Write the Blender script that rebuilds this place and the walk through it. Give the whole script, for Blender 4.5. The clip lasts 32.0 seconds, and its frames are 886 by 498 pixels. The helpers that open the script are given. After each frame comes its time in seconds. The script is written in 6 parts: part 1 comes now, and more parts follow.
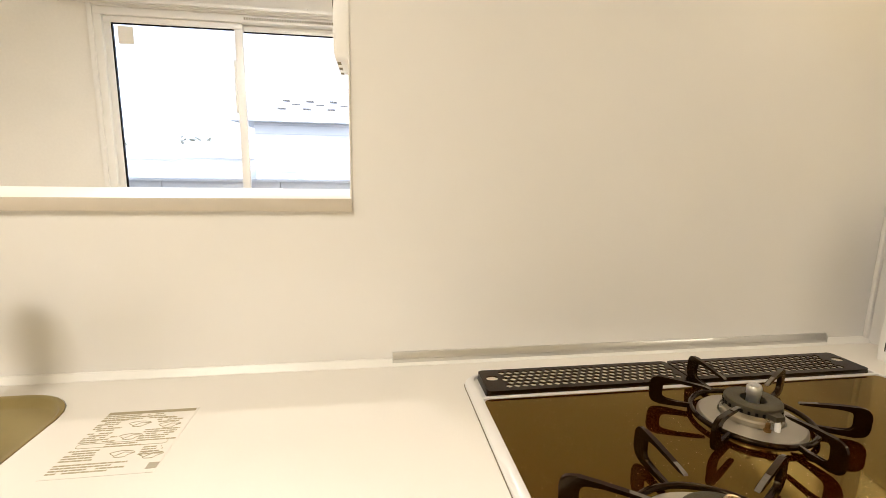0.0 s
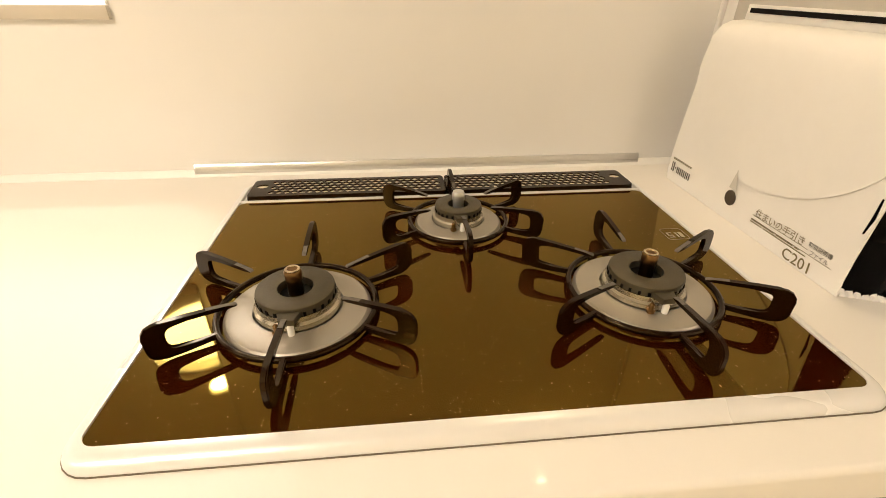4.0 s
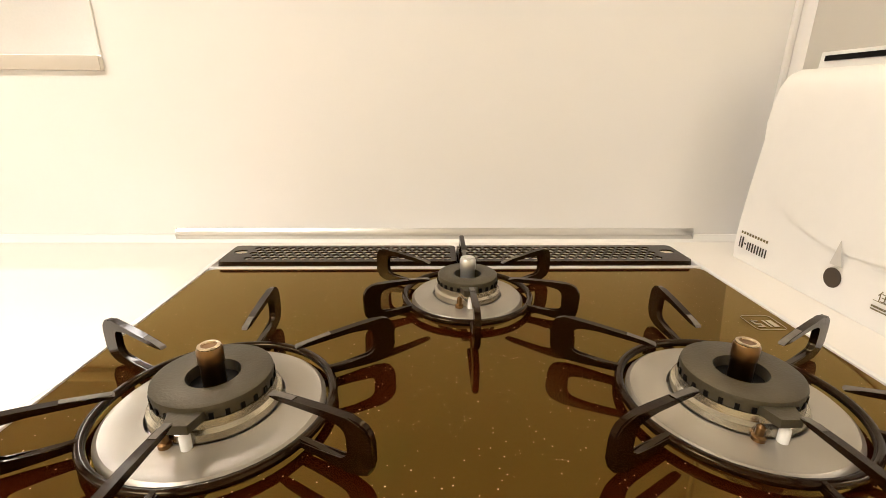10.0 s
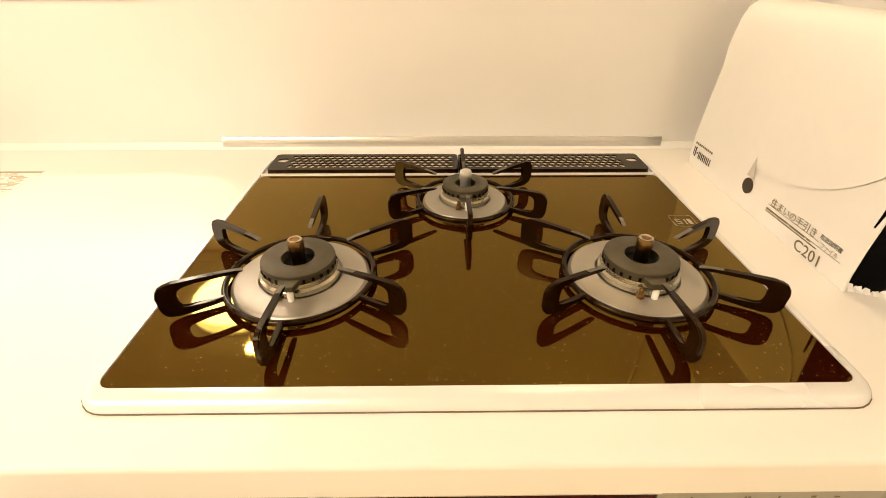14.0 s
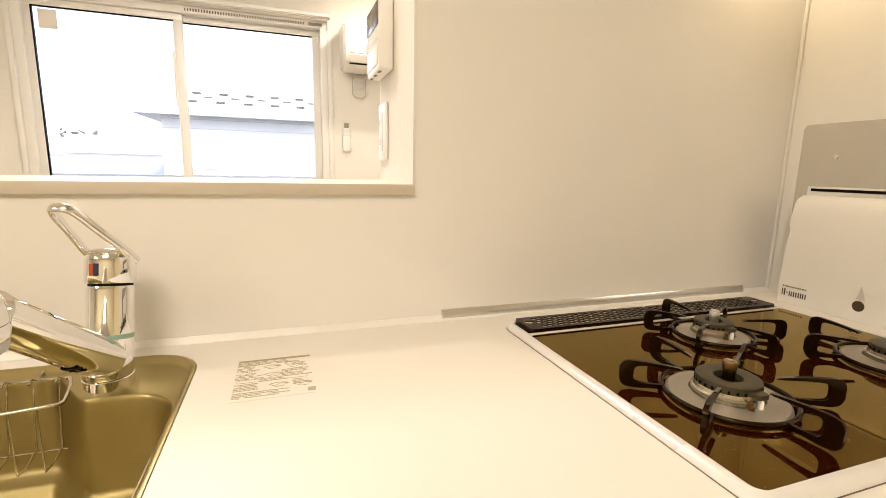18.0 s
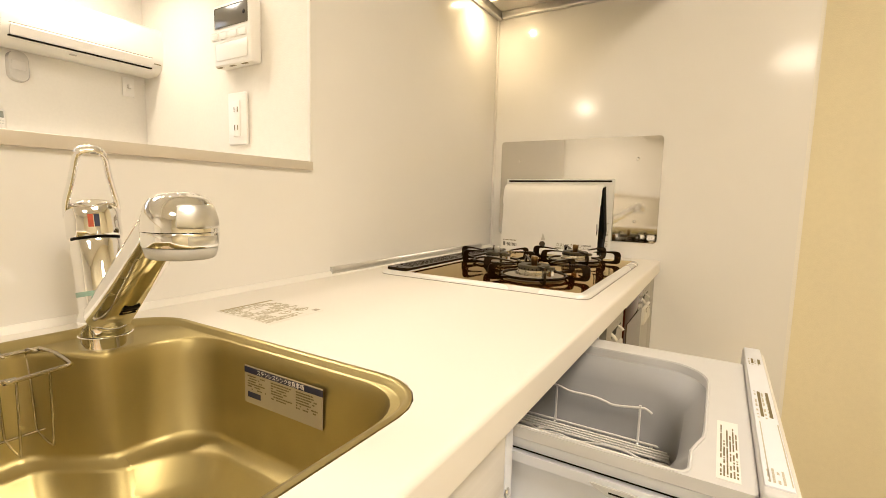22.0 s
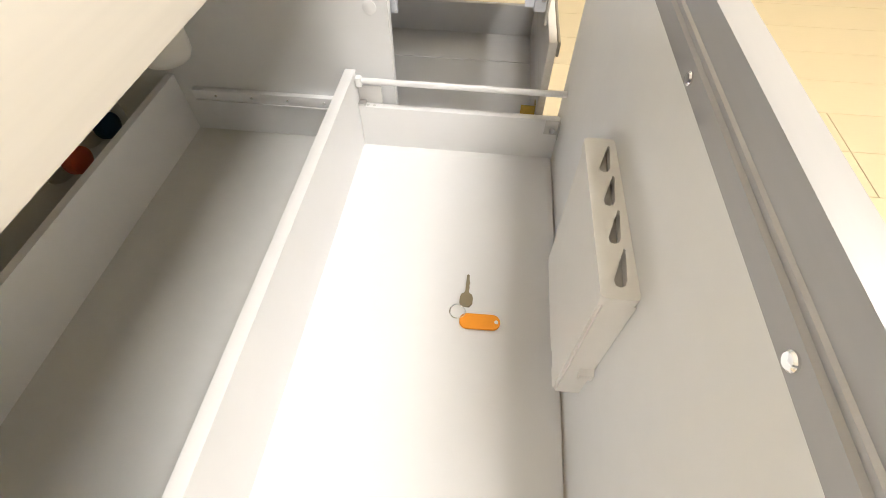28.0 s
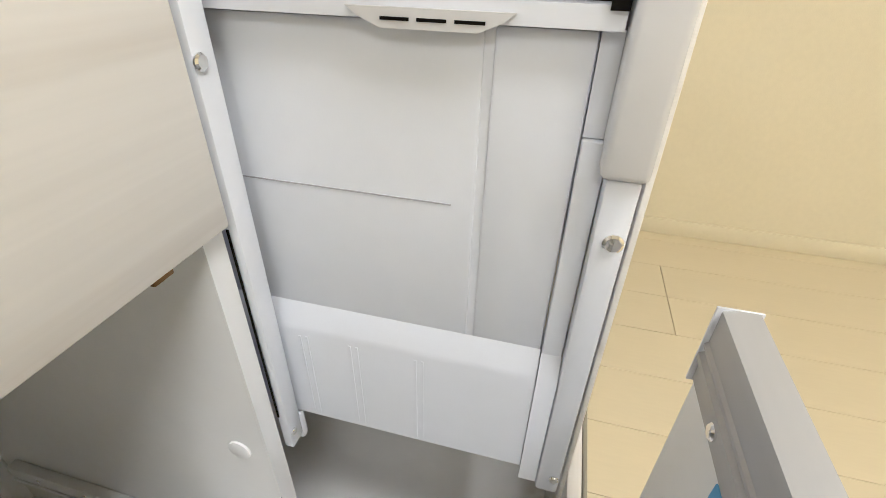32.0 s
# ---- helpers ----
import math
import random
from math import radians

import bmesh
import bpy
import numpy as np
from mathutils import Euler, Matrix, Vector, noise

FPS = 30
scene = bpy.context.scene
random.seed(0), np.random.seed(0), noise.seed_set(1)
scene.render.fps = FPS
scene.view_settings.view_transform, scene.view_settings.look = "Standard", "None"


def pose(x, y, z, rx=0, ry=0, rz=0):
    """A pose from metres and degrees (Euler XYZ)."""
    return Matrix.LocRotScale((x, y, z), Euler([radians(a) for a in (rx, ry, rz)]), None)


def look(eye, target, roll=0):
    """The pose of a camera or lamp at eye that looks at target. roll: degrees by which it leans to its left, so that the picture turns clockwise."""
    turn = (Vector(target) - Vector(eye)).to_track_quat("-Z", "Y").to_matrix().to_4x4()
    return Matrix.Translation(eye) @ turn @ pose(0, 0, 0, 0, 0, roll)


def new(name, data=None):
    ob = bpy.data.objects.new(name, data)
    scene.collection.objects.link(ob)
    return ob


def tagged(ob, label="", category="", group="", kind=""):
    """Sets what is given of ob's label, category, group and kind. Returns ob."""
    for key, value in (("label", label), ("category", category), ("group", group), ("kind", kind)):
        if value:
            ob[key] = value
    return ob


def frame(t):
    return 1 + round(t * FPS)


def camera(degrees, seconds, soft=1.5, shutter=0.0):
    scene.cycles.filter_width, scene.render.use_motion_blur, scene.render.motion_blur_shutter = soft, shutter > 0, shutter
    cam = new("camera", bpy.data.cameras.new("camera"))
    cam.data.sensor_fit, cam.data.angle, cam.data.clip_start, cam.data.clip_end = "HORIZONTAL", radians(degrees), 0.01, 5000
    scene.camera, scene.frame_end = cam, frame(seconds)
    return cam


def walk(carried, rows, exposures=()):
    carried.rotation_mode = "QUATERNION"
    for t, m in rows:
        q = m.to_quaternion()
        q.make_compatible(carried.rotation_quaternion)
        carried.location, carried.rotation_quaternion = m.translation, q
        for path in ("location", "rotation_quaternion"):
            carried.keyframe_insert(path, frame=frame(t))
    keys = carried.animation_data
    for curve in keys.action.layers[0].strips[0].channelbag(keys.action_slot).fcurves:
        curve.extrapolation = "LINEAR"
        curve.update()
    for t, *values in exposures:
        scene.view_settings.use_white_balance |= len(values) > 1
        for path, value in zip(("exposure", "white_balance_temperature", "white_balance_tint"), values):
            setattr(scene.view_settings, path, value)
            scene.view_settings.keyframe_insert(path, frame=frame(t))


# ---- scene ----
cam = camera(87.9, 32.0, soft=0.75)
PATH = [
    (0, (-0.437, -0.673, 1.207), (-0.132, 1.274, 0.867), 0.9),
    (0.5, (-0.426, -0.709, 1.205), (-0.1, 1.238, 0.885), 0.7),
    (1, (-0.4, -0.732, 1.206), (-0.073, 1.212, 0.867), 0.8),
    (1.5, (-0.356, -0.745, 1.201), (-0.031, 1.182, 0.774), 0.8),
    (2, (-0.273, -0.752, 1.204), (0.059, 1.136, 0.633), 0.9),
    (2.5, (-0.212, -0.759, 1.199), (0.104, 1.087, 0.498), 0.9),
    (3, (-0.171, -0.756, 1.19), (0.107, 1.042, 0.359), 0.7),
    (3.5, (-0.126, -0.758, 1.194), (0.095, 0.997, 0.26), 0.6),
    (4, (-0.072, -0.771, 1.195), (0.109, 0.95, 0.191), 0.5),
    (4.5, (-0.03, -0.793, 1.19), (0.115, 0.899, 0.134), 0.3),
    (6.5, (0.017, -0.843, 1.143), (0.099, 0.956, 0.272), 0.1),
    (7, (0.017, -0.849, 1.112), (0.095, 1.0, 0.353), -0.0),
    (7.5, (0.02, -0.848, 1.084), (0.099, 1.036, 0.418), 0.1),
    (8, (0.014, -0.84, 1.114), (0.11, 1.069, 0.525), 0.2),
    (8.5, (0.003, -0.816, 1.123), (0.101, 1.109, 0.586), 0.3),
    (9, (-0.022, -0.77, 1.124), (0.059, 1.163, 0.616), 0.4),
    (9.5, (-0.031, -0.713, 1.119), (0.033, 1.214, 0.588), 0.3),
    (10, (-0.032, -0.663, 1.117), (0.017, 1.234, 0.486), 0.4),
    (10.5, (-0.032, -0.642, 1.114), (0.003, 1.209, 0.357), 0.4),
    (11, (-0.022, -0.626, 1.12), (0.003, 1.173, 0.245), 0.3),
    (11.5, (-0.014, -0.615, 1.135), (0.017, 1.133, 0.164), 0.2),
    (12, (-0.013, -0.632, 1.143), (0.023, 1.071, 0.094), 0.1),
    (12.5, (-0.017, -0.663, 1.162), (0.023, 1.002, 0.056), 0.1),
    (13, (-0.026, -0.706, 1.186), (0.014, 0.938, 0.048), 0.2),
    (13.5, (-0.031, -0.752, 1.2), (-0.007, 0.894, 0.065), 0.1),
    (15.5, (-0.045, -0.829, 1.205), (-0.012, 1.033, 0.476), 0.4),
    (16, (-0.141, -0.834, 1.209), (-0.052, 1.053, 0.552), 0.5),
    (16.5, (-0.292, -0.856, 1.216), (-0.095, 1.048, 0.636), 0.8),
    (17, (-0.425, -0.842, 1.207), (-0.082, 1.06, 0.692), 1.0),
    (17.5, (-0.55, -0.799, 1.193), (-0.063, 1.095, 0.777), 1.0),
    (18, (-0.682, -0.792, 1.191), (-0.036, 1.07, 0.851), 1.2),
    (18.5, (-0.782, -0.78, 1.179), (0.048, 1.022, 0.929), 1.2),
    (19, (-0.852, -0.745, 1.151), (0.173, 0.965, 0.991), 1.2),
    (19.5, (-0.923, -0.72, 1.099), (0.286, 0.872, 1.027), 1.3),
    (20, (-0.969, -0.705, 1.048), (0.435, 0.719, 1.03), 1.2),
    (20.5, (-0.99, -0.726, 1.031), (0.539, 0.563, 1.002), 1.2),
    (21, (-1.018, -0.735, 1.034), (0.572, 0.475, 0.951), 1.2),
    (21.5, (-1.079, -0.741, 1.076), (0.564, 0.391, 0.931), 1.3),
    (22, (-1.173, -0.763, 1.094), (0.53, 0.262, 0.874), 1.4),
    (22.5, (-1.249, -0.793, 1.082), (0.507, 0.1, 0.737), 1.4),
    (23, (-1.308, -0.805, 1.072), (0.463, -0.042, 0.541), 1.5),
    (23.5, (-1.403, -0.77, 1.049), (0.335, -0.13, 0.294), 1.8),
    (24, (-1.483, -0.755, 1.004), (0.189, -0.209, 0.05), 2.0),
    (24.5, (-1.546, -0.744, 0.951), (0.015, -0.314, -0.223), 1.9),
    (25, (-1.593, -0.741, 0.908), (-0.142, -0.387, -0.422), 0.8),
    (25.5, (-1.624, -0.736, 0.863), (-0.258, -0.448, -0.57), 0.4),
    (26, (-1.628, -0.73, 0.846), (-0.331, -0.495, -0.658), -0.1),
    (26.5, (-1.624, -0.726, 0.832), (-0.379, -0.529, -0.72), -0.3),
    (28.5, (-1.434, -0.757, 0.815), (-0.244, -0.628, -0.787), 0.2),
    (29, (-1.378, -0.754, 0.812), (-0.15, -0.614, -0.761), 0.8),
    (29.5, (-1.296, -0.762, 0.821), (0.002, -0.605, -0.692), 1.1),
    (30, (-1.205, -0.775, 0.835), (0.173, -0.57, -0.6), 1.3),
    (30.5, (-1.124, -0.776, 0.832), (0.333, -0.514, -0.512), 1.1),
    (31, (-1.068, -0.776, 0.82), (0.449, -0.469, -0.446), 0.9),
    (31.5, (-1.027, -0.774, 0.824), (0.551, -0.423, -0.353), 1.2),
    (32, (-0.97, -0.785, 0.845), (0.655, -0.377, -0.248), 1.4),
]
EXPOSURES = [(0, 1.81, 5330, 13), (2, 1.87, 5480, 14), (4, 2.02, 5780, 15), (7, 2.27, 5280, 15), (9, 2.24, 5130, 15), (10, 2.31, 5180, 16), (11, 2.35, 5530, 16), (12, 2.33, 6080, 17), (13, 2.29, 6230, 17), (16, 2.09, 5630, 15), (18, 1.71, 5680, 15), (19, 1.8, 5900, 14), (21, 1.83, 5820, 14), (23, 1.7, 5750, 12), (24, 1.77, 5430, 12), (25, 1.94, 5130, 13), (26, 2.27, 4980, 13), (29, 2.42, 5000, 13), (30, 2.27, 5000, 13), (31, 2.12, 4850, 12), (32, 1.95, 4780, 12)]
walk(cam, [(t, look(eye, target, roll)) for t, eye, target, roll in PATH], EXPOSURES)

# ---------------------------------------------------------------- world, sun, lamps
world = bpy.data.worlds.new("world")
scene.world = world
world.use_nodes = True
wn = world.node_tree
sky = wn.nodes.new("ShaderNodeTexSky")
sky.sky_type = "NISHITA"
sky.sun_disc = False
sky.sun_elevation = radians(34)
sky.sun_rotation = radians(200)
sky.air_density = 1.0
sky.dust_density = 1.2
sky.ozone_density = 0.3
wn.nodes["Background"].inputs["Strength"].default_value = 0.15
hue = wn.nodes.new("ShaderNodeHueSaturation")   # thin cloud takes the blue out of the sky
hue.inputs["Saturation"].default_value = 0.22
wn.links.new(sky.outputs[0], hue.inputs["Color"])
wn.links.new(hue.outputs[0], wn.nodes["Background"].inputs[0])


def lamp(name, kind, at, target, watts, colour, size=0.1, size_y=None, spot=None):
    data = bpy.data.lights.new(name, kind)
    data.energy = watts
    data.color = colour
    if kind == "AREA":
        data.shape = "RECTANGLE" if size_y else "DISK"
        data.size = size
        if size_y:
            data.size_y = size_y
    elif kind == "SUN":
        data.angle = radians(size)
    else:
        data.shadow_soft_size = size
    if spot:
        data.spot_size = radians(spot)
        data.spot_blend = 0.6
    ob = new(name, data)
    ob.matrix_world = look(at, target)
    return ob


WARM = (1.0, 0.80, 0.54)
lamp("sun", "SUN", (4, -8, 9), (4 - 2.0, -8 + 5.2, 9 - 3.7), 2.2, (1.0, 0.95, 0.88), 10)
lamp("dining_downlight_lamp", "AREA", (-0.89, 0.52, 2.383), (-0.89, 0.51, 0), 2.3, WARM, 0.09)
lamp("living_downlight_lamp", "AREA", (-0.02, 2.10, 2.383), (-0.02, 2.10, 0), 3.0, WARM, 0.09)
lamp("middle_downlight_lamp", "AREA", (-1.00, 0.98, 2.383), (-1.00, 0.97, 0), 1.0, WARM, 0.09)
lamp("living_ceiling_lamp", "AREA", (-1.18, 1.35, 2.318), (-1.18, 1.34, 0), 4.3, (1.0, 0.86, 0.66), 0.54)
lamp("west_downlight_lamp", "AREA", (-4.5, 0.96, 2.383), (-4.5, 0.95, 0), 8.0, WARM, 0.09)
lamp("kitchen_ceiling_lamp", "AREA", (-1.15, -1.42, 2.362), (-1.15, -1.41, 0), 7.4, WARM, 0.66, 0.66)
# added fill, no known source: brightens the drawers and the dishwasher side
lamp("added_rear_fill_lamp", "AREA", (-3.05, -1.42, 2.362), (-3.05, -1.41, 0), 7.0, WARM, 0.66, 0.66)
lamp("hood_lamp_bulb", "AREA", (0.265, -0.065, 1.755), (0.265, -0.06, 0), 0.30, (1.0, 0.72, 0.36), 0.022)

# ---------------------------------------------------------------- materials
MATS = {}


def mat(name, colour, rough=0.5, metal=0.0, vary=0.04, grain=40.0, bump=0.0, bump_scale=200.0, coat=0.0, stretch=(1, 1, 1), island=0.0, spec=0.5, gloss=0.15, tint=None):
    """A surface with large and fine colour variation, uneven gloss and fine relief."""
    if name in MATS:
        return MATS[name]
    m = bpy.data.materials.new(name)
    m.use_nodes = True
    nt = m.node_tree
    b = nt.nodes["Principled BSDF"]
    b.inputs["Metallic"].default_value = metal
    b.inputs["Specular IOR Level"].default_value = spec
    b.inputs["Coat Weight"].default_value = coat
    if tint:
        b.inputs["Specular Tint"].default_value = (*tint, 1)
    b.inputs["Coat Roughness"].default_value = 0.06
    tc = nt.nodes.new("ShaderNodeTexCoord")
    mp = nt.nodes.new("ShaderNodeMapping")
    mp.inputs["Scale"].default_value = stretch
    nt.links.new(tc.outputs["Object"], mp.inputs[0])
    n1 = nt.nodes.new("ShaderNodeTexNoise")
    n1.inputs["Scale"].default_value = grain
    n1.inputs["Detail"].default_value = 5
    n2 = nt.nodes.new("ShaderNodeTexNoise")
    n2.inputs["Scale"].default_value = grain / 14
    n2.inputs["Detail"].default_value = 2
    for n in (n1, n2):
        nt.links.new(mp.outputs[0], n.inputs[0])
    add = nt.nodes.new("ShaderNodeMath")
    add.operation = "ADD"
    nt.links.new(n1.outputs[0], add.inputs[0])
    nt.links.new(n2.outputs[0], add.inputs[1])
    src = add.outputs[0]
    if island:
        inf = nt.nodes.new("ShaderNodeObjectInfo")
        ma = nt.nodes.new("ShaderNodeMath")
        ma.operation = "MULTIPLY_ADD"
        ma.inputs[1].default_value = island
        nt.links.new(inf.outputs["Random"], ma.inputs[0])
        nt.links.new(src, ma.inputs[2])
        src = ma.outputs[0]
    mr = nt.nodes.new("ShaderNodeMapRange")
    mr.inputs["From Min"].default_value = 0.6
    mr.inputs["From Max"].default_value = 1.4 + island
    mr.inputs["To Min"].default_value = 1 - vary
    mr.inputs["To Max"].default_value = 1 + vary
    nt.links.new(src, mr.inputs[0])
    mix = nt.nodes.new("ShaderNodeMix")
    mix.data_type = "RGBA"
    mix.blend_type = "MULTIPLY"
    mix.inputs[0].default_value = 1.0
    mix.inputs[6].default_value = (*colour, 1)
    nt.links.new(mr.outputs[0], mix.inputs[7])
    nt.links.new(mix.outputs[2], b.inputs["Base Color"])
    rr = nt.nodes.new("ShaderNodeMapRange")
    rr.inputs["From Min"].default_value = 0.3
    rr.inputs["From Max"].default_value = 0.7
    rr.inputs["To Min"].default_value = max(0.01, rough * (1 - gloss))
    rr.inputs["To Max"].default_value = min(1.0, rough * (1 + gloss))
    nt.links.new(n2.outputs[0], rr.inputs[0])
    nt.links.new(rr.outputs[0], b.inputs["Roughness"])
    if bump:
        n3 = nt.nodes.new("ShaderNodeTexNoise")
        n3.inputs["Scale"].default_value = bump_scale
        n3.inputs["Detail"].default_value = 3
        nt.links.new(mp.outputs[0], n3.inputs[0])
        bp = nt.nodes.new("ShaderNodeBump")
        bp.inputs["Strength"].default_value = bump
        bp.inputs["Distance"].default_value = 0.002
        nt.links.new(n3.outputs[0], bp.inputs["Height"])
        nt.links.new(bp.outputs[0], b.inputs["Normal"])
    MATS[name] = m
    return m


def wood_white(name, colour, dark, scale=1.0):
    """White laminate with a long, soft, printed grain running along x."""
    m = bpy.data.materials.new(name)
    m.use_nodes = True
    nt = m.node_tree
    b = nt.nodes["Principled BSDF"]
    b.inputs["Roughness"].default_value = 0.38
    tc = nt.nodes.new("ShaderNodeTexCoord")
    mp = nt.nodes.new("ShaderNodeMapping")
    mp.inputs["Scale"].default_value = (0.55 * scale, 7 * scale, 11 * scale)
    nt.links.new(tc.outputs["Object"], mp.inputs[0])
    n1 = nt.nodes.new("ShaderNodeTexNoise")
    n1.inputs["Scale"].default_value = 2.2
    n1.inputs["Detail"].default_value = 6
    n1.inputs["Distortion"].default_value = 0.6
    nt.links.new(mp.outputs[0], n1.inputs[0])
    mp2 = nt.nodes.new("ShaderNodeMapping")
    mp2.inputs["Scale"].default_value = (4 * scale, 160 * scale, 160 * scale)
    nt.links.new(tc.outputs["Object"], mp2.inputs[0])
    n2 = nt.nodes.new("ShaderNodeTexNoise")
    n2.inputs["Scale"].default_value = 1.0
    nt.links.new(mp2.outputs[0], n2.inputs[0])
    ramp = nt.nodes.new("ShaderNodeValToRGB")
    ramp.color_ramp.elements[0].position = 0.37
    ramp.color_ramp.elements[0].color = (*dark, 1)
    ramp.color_ramp.elements[1].position = 0.47
    ramp.color_ramp.elements[1].color = (*colour, 1)
    nt.links.new(n1.outputs[0], ramp.inputs[0])
    mix = nt.nodes.new("ShaderNodeMix")
    mix.data_type = "RGBA"
    mix.blend_type = "MULTIPLY"
    mix.inputs[0].default_value = 0.12
    nt.links.new(ramp.outputs[0], mix.inputs[6])
    nt.links.new(n2.outputs[0], mix.inputs[7])
    nt.links.new(mix.outputs[2], b.inputs["Base Color"])
    MATS[name] = m
    return m


def glass(name, tint=(1, 1, 1), rough=0.0):
    m = bpy.data.materials.new(name)
    m.use_nodes = True
    b = m.node_tree.nodes["Principled BSDF"]
    b.inputs["Base Color"].default_value = (*tint, 1)
    b.inputs["Transmission Weight"].default_value = 1.0
    b.inputs["Roughness"].default_value = rough
    b.inputs["IOR"].default_value = 1.45
    MATS[name] = m
    return m


def glow(name, colour, strength):
    m = bpy.data.materials.new(name)
    m.use_nodes = True
    b = m.node_tree.nodes["Principled BSDF"]
    b.inputs["Base Color"].default_value = (*colour, 1)
    b.inputs["Emission Color"].default_value = (*colour, 1)
    b.inputs["Emission Strength"].default_value = strength
    MATS[name] = m
    return m


WALLPAPER = mat("wallpaper", (0.80, 0.775, 0.72), 0.85, vary=0.03, grain=60, bump=0.25, bump_scale=350)
CEIL = mat("ceiling_paper", (0.82, 0.80, 0.76), 0.9, vary=0.02, grain=60, bump=0.2, bump_scale=300)
PANEL = mat("glossy_wall_panel", (0.80, 0.785, 0.76), 0.13, vary=0.015, grain=9, coat=0.08, bump=0.012, bump_scale=90)
SILLMAT = mat("sill_white", (0.77, 0.73, 0.66), 0.35, vary=0.02, grain=20)
SILLEDGE = mat("sill_edge_band", (0.60, 0.545, 0.455), 0.5, vary=0.03, grain=30)
COUNTER = mat("artificial_marble", (0.82, 0.79, 0.735), 0.48, vary=0.004, grain=220, coat=0.03, gloss=0.02)
FAINT = mat("pale_olive_print", (0.42, 0.37, 0.24), 0.6, vary=0.1)
GRAIN = wood_white("white_wood_laminate", (0.81, 0.785, 0.745), (0.735, 0.70, 0.65))
CARC = mat("carcass_white", (0.86, 0.865, 0.875), 0.42, vary=0.02, grain=30)
CARCG = mat("carcass_grey_floor", (0.76, 0.76, 0.74), 0.45, vary=0.03, grain=30)
DRAWERW = mat("drawer_white_steel", (0.83, 0.825, 0.82), 0.36, vary=0.012, grain=30, bump=0.03, bump_scale=700)
ALU = mat("aluminium_profile", (0.44, 0.44, 0.445), 0.46, metal=0.35, vary=0.05, grain=80, stretch=(0.05, 1, 1))
CHROME = mat("chrome", (0.86, 0.86, 0.86), 0.045, metal=1.0, vary=0.02, grain=12)
DRIP = mat("satin_drip_plate", (0.38, 0.35, 0.29), 0.44, metal=0.6, vary=0.04, grain=40)
RACK = mat("rack_wire_steel", (0.46, 0.42, 0.33), 0.22, metal=1.0, vary=0.05)
STEEL = mat("brushed_steel", (0.43, 0.362, 0.165), 0.38, metal=1.0, vary=0.06, grain=25, bump=0.04, bump_scale=500, stretch=(1, 1, 1))
MIRROR = mat("polished_steel", (0.74, 0.73, 0.71), 0.05, metal=1.0, vary=0.02, grain=8, bump=0.004, bump_scale=14)
SATIN = mat("satin_silver", (0.66, 0.655, 0.64), 0.34, metal=0.85, vary=0.03, grain=40)
RIM = mat("silver_rim", (0.80, 0.79, 0.775), 0.3, metal=0.2, vary=0.02, grain=50)
ENAMEL = mat("black_enamel", (0.0085, 0.0030, 0.0010), 0.17, vary=0.3, grain=60, spec=0.24, bump=0.05, bump_scale=260, tint=(1.0, 0.80, 0.46))
WORN = mat("worn_enamel", (0.13, 0.115, 0.09), 0.5, vary=0.5, grain=160, spec=0.3, bump=0.1, bump_scale=500)
BURNER = mat("burner_alloy", (0.085, 0.072, 0.045), 0.5, metal=0.6, vary=0.2, grain=60, bump=0.15, bump_scale=600)
ZINC = mat("yellow_zinc", (0.52, 0.40, 0.09), 0.3, metal=0.9, vary=0.15, grain=80)
BRASS = mat("aged_brass", (0.20, 0.115, 0.045), 0.3, metal=1.0, vary=0.15, grain=60)
CERAMIC = mat("white_ceramic", (0.85, 0.84, 0.80), 0.25, vary=0.02)
GREYPL = mat("grey_plastic", (0.74, 0.765, 0.83), 0.42, vary=0.02, grain=40, bump=0.03, bump_scale=800)
TUB = mat("tub_grey", (0.38, 0.385, 0.40), 0.4, vary=0.03, grain=30)
GREYL = mat("light_grey_plastic", (0.60, 0.60, 0.605), 0.45, vary=0.02, grain=40)
BEIGEPL = mat("stove_beige_metal", (0.34, 0.32, 0.26), 0.33, metal=0.35, vary=0.03, grain=80)
CREAMPL = mat("cream_plastic", (0.66, 0.63, 0.55), 0.32, vary=0.02, grain=60)
BLACKG = mat("black_glass", (0.030, 0.0042, 0.001), 0.04, vary=0.2, grain=20, spec=0.09)
BLACK = mat("black_matt", (0.003, 0.0022, 0.0015), 0.55, vary=0.2, grain=50, spec=0.12)
BLACKFILM = mat("black_film", (0.0012, 0.0012, 0.0012), 0.12, vary=0.3, grain=25, bump=0.12, bump_scale=30, stretch=(1, 1, 0.3), spec=0.06)
INK = mat("ink_dark", (0.045, 0.040, 0.034), 0.6, vary=0.1)
INKG = mat("ink_olive", (0.16, 0.13, 0.055), 0.6, vary=0.1)
NAVY = mat("ink_navy", (0.015, 0.018, 0.05), 0.5, vary=0.1)
RED = mat("red_plastic", (0.42, 0.07, 0.02), 0.4, vary=0.05)
BLUE = mat("blue_plastic", (0.012, 0.045, 0.11), 0.4, vary=0.05)
ORANGE = mat("orange_plastic", (0.92, 0.36, 0.012), 0.38, vary=0.04, grain=60, spec=0.25)
CYAN = mat("blue_sticker", (0.10, 0.36, 0.68), 0.45, vary=0.03)
WHITEPL = mat("white_plastic", (0.82, 0.805, 0.77), 0.35, vary=0.015, grain=50)
PAPER = mat("white_card", (0.82, 0.805, 0.775), 0.42, vary=0.015, grain=60, bump=0.02, bump_scale=500)
PAPER2 = mat("label_paper", (0.80, 0.77, 0.70), 0.6, vary=0.03, grain=80)
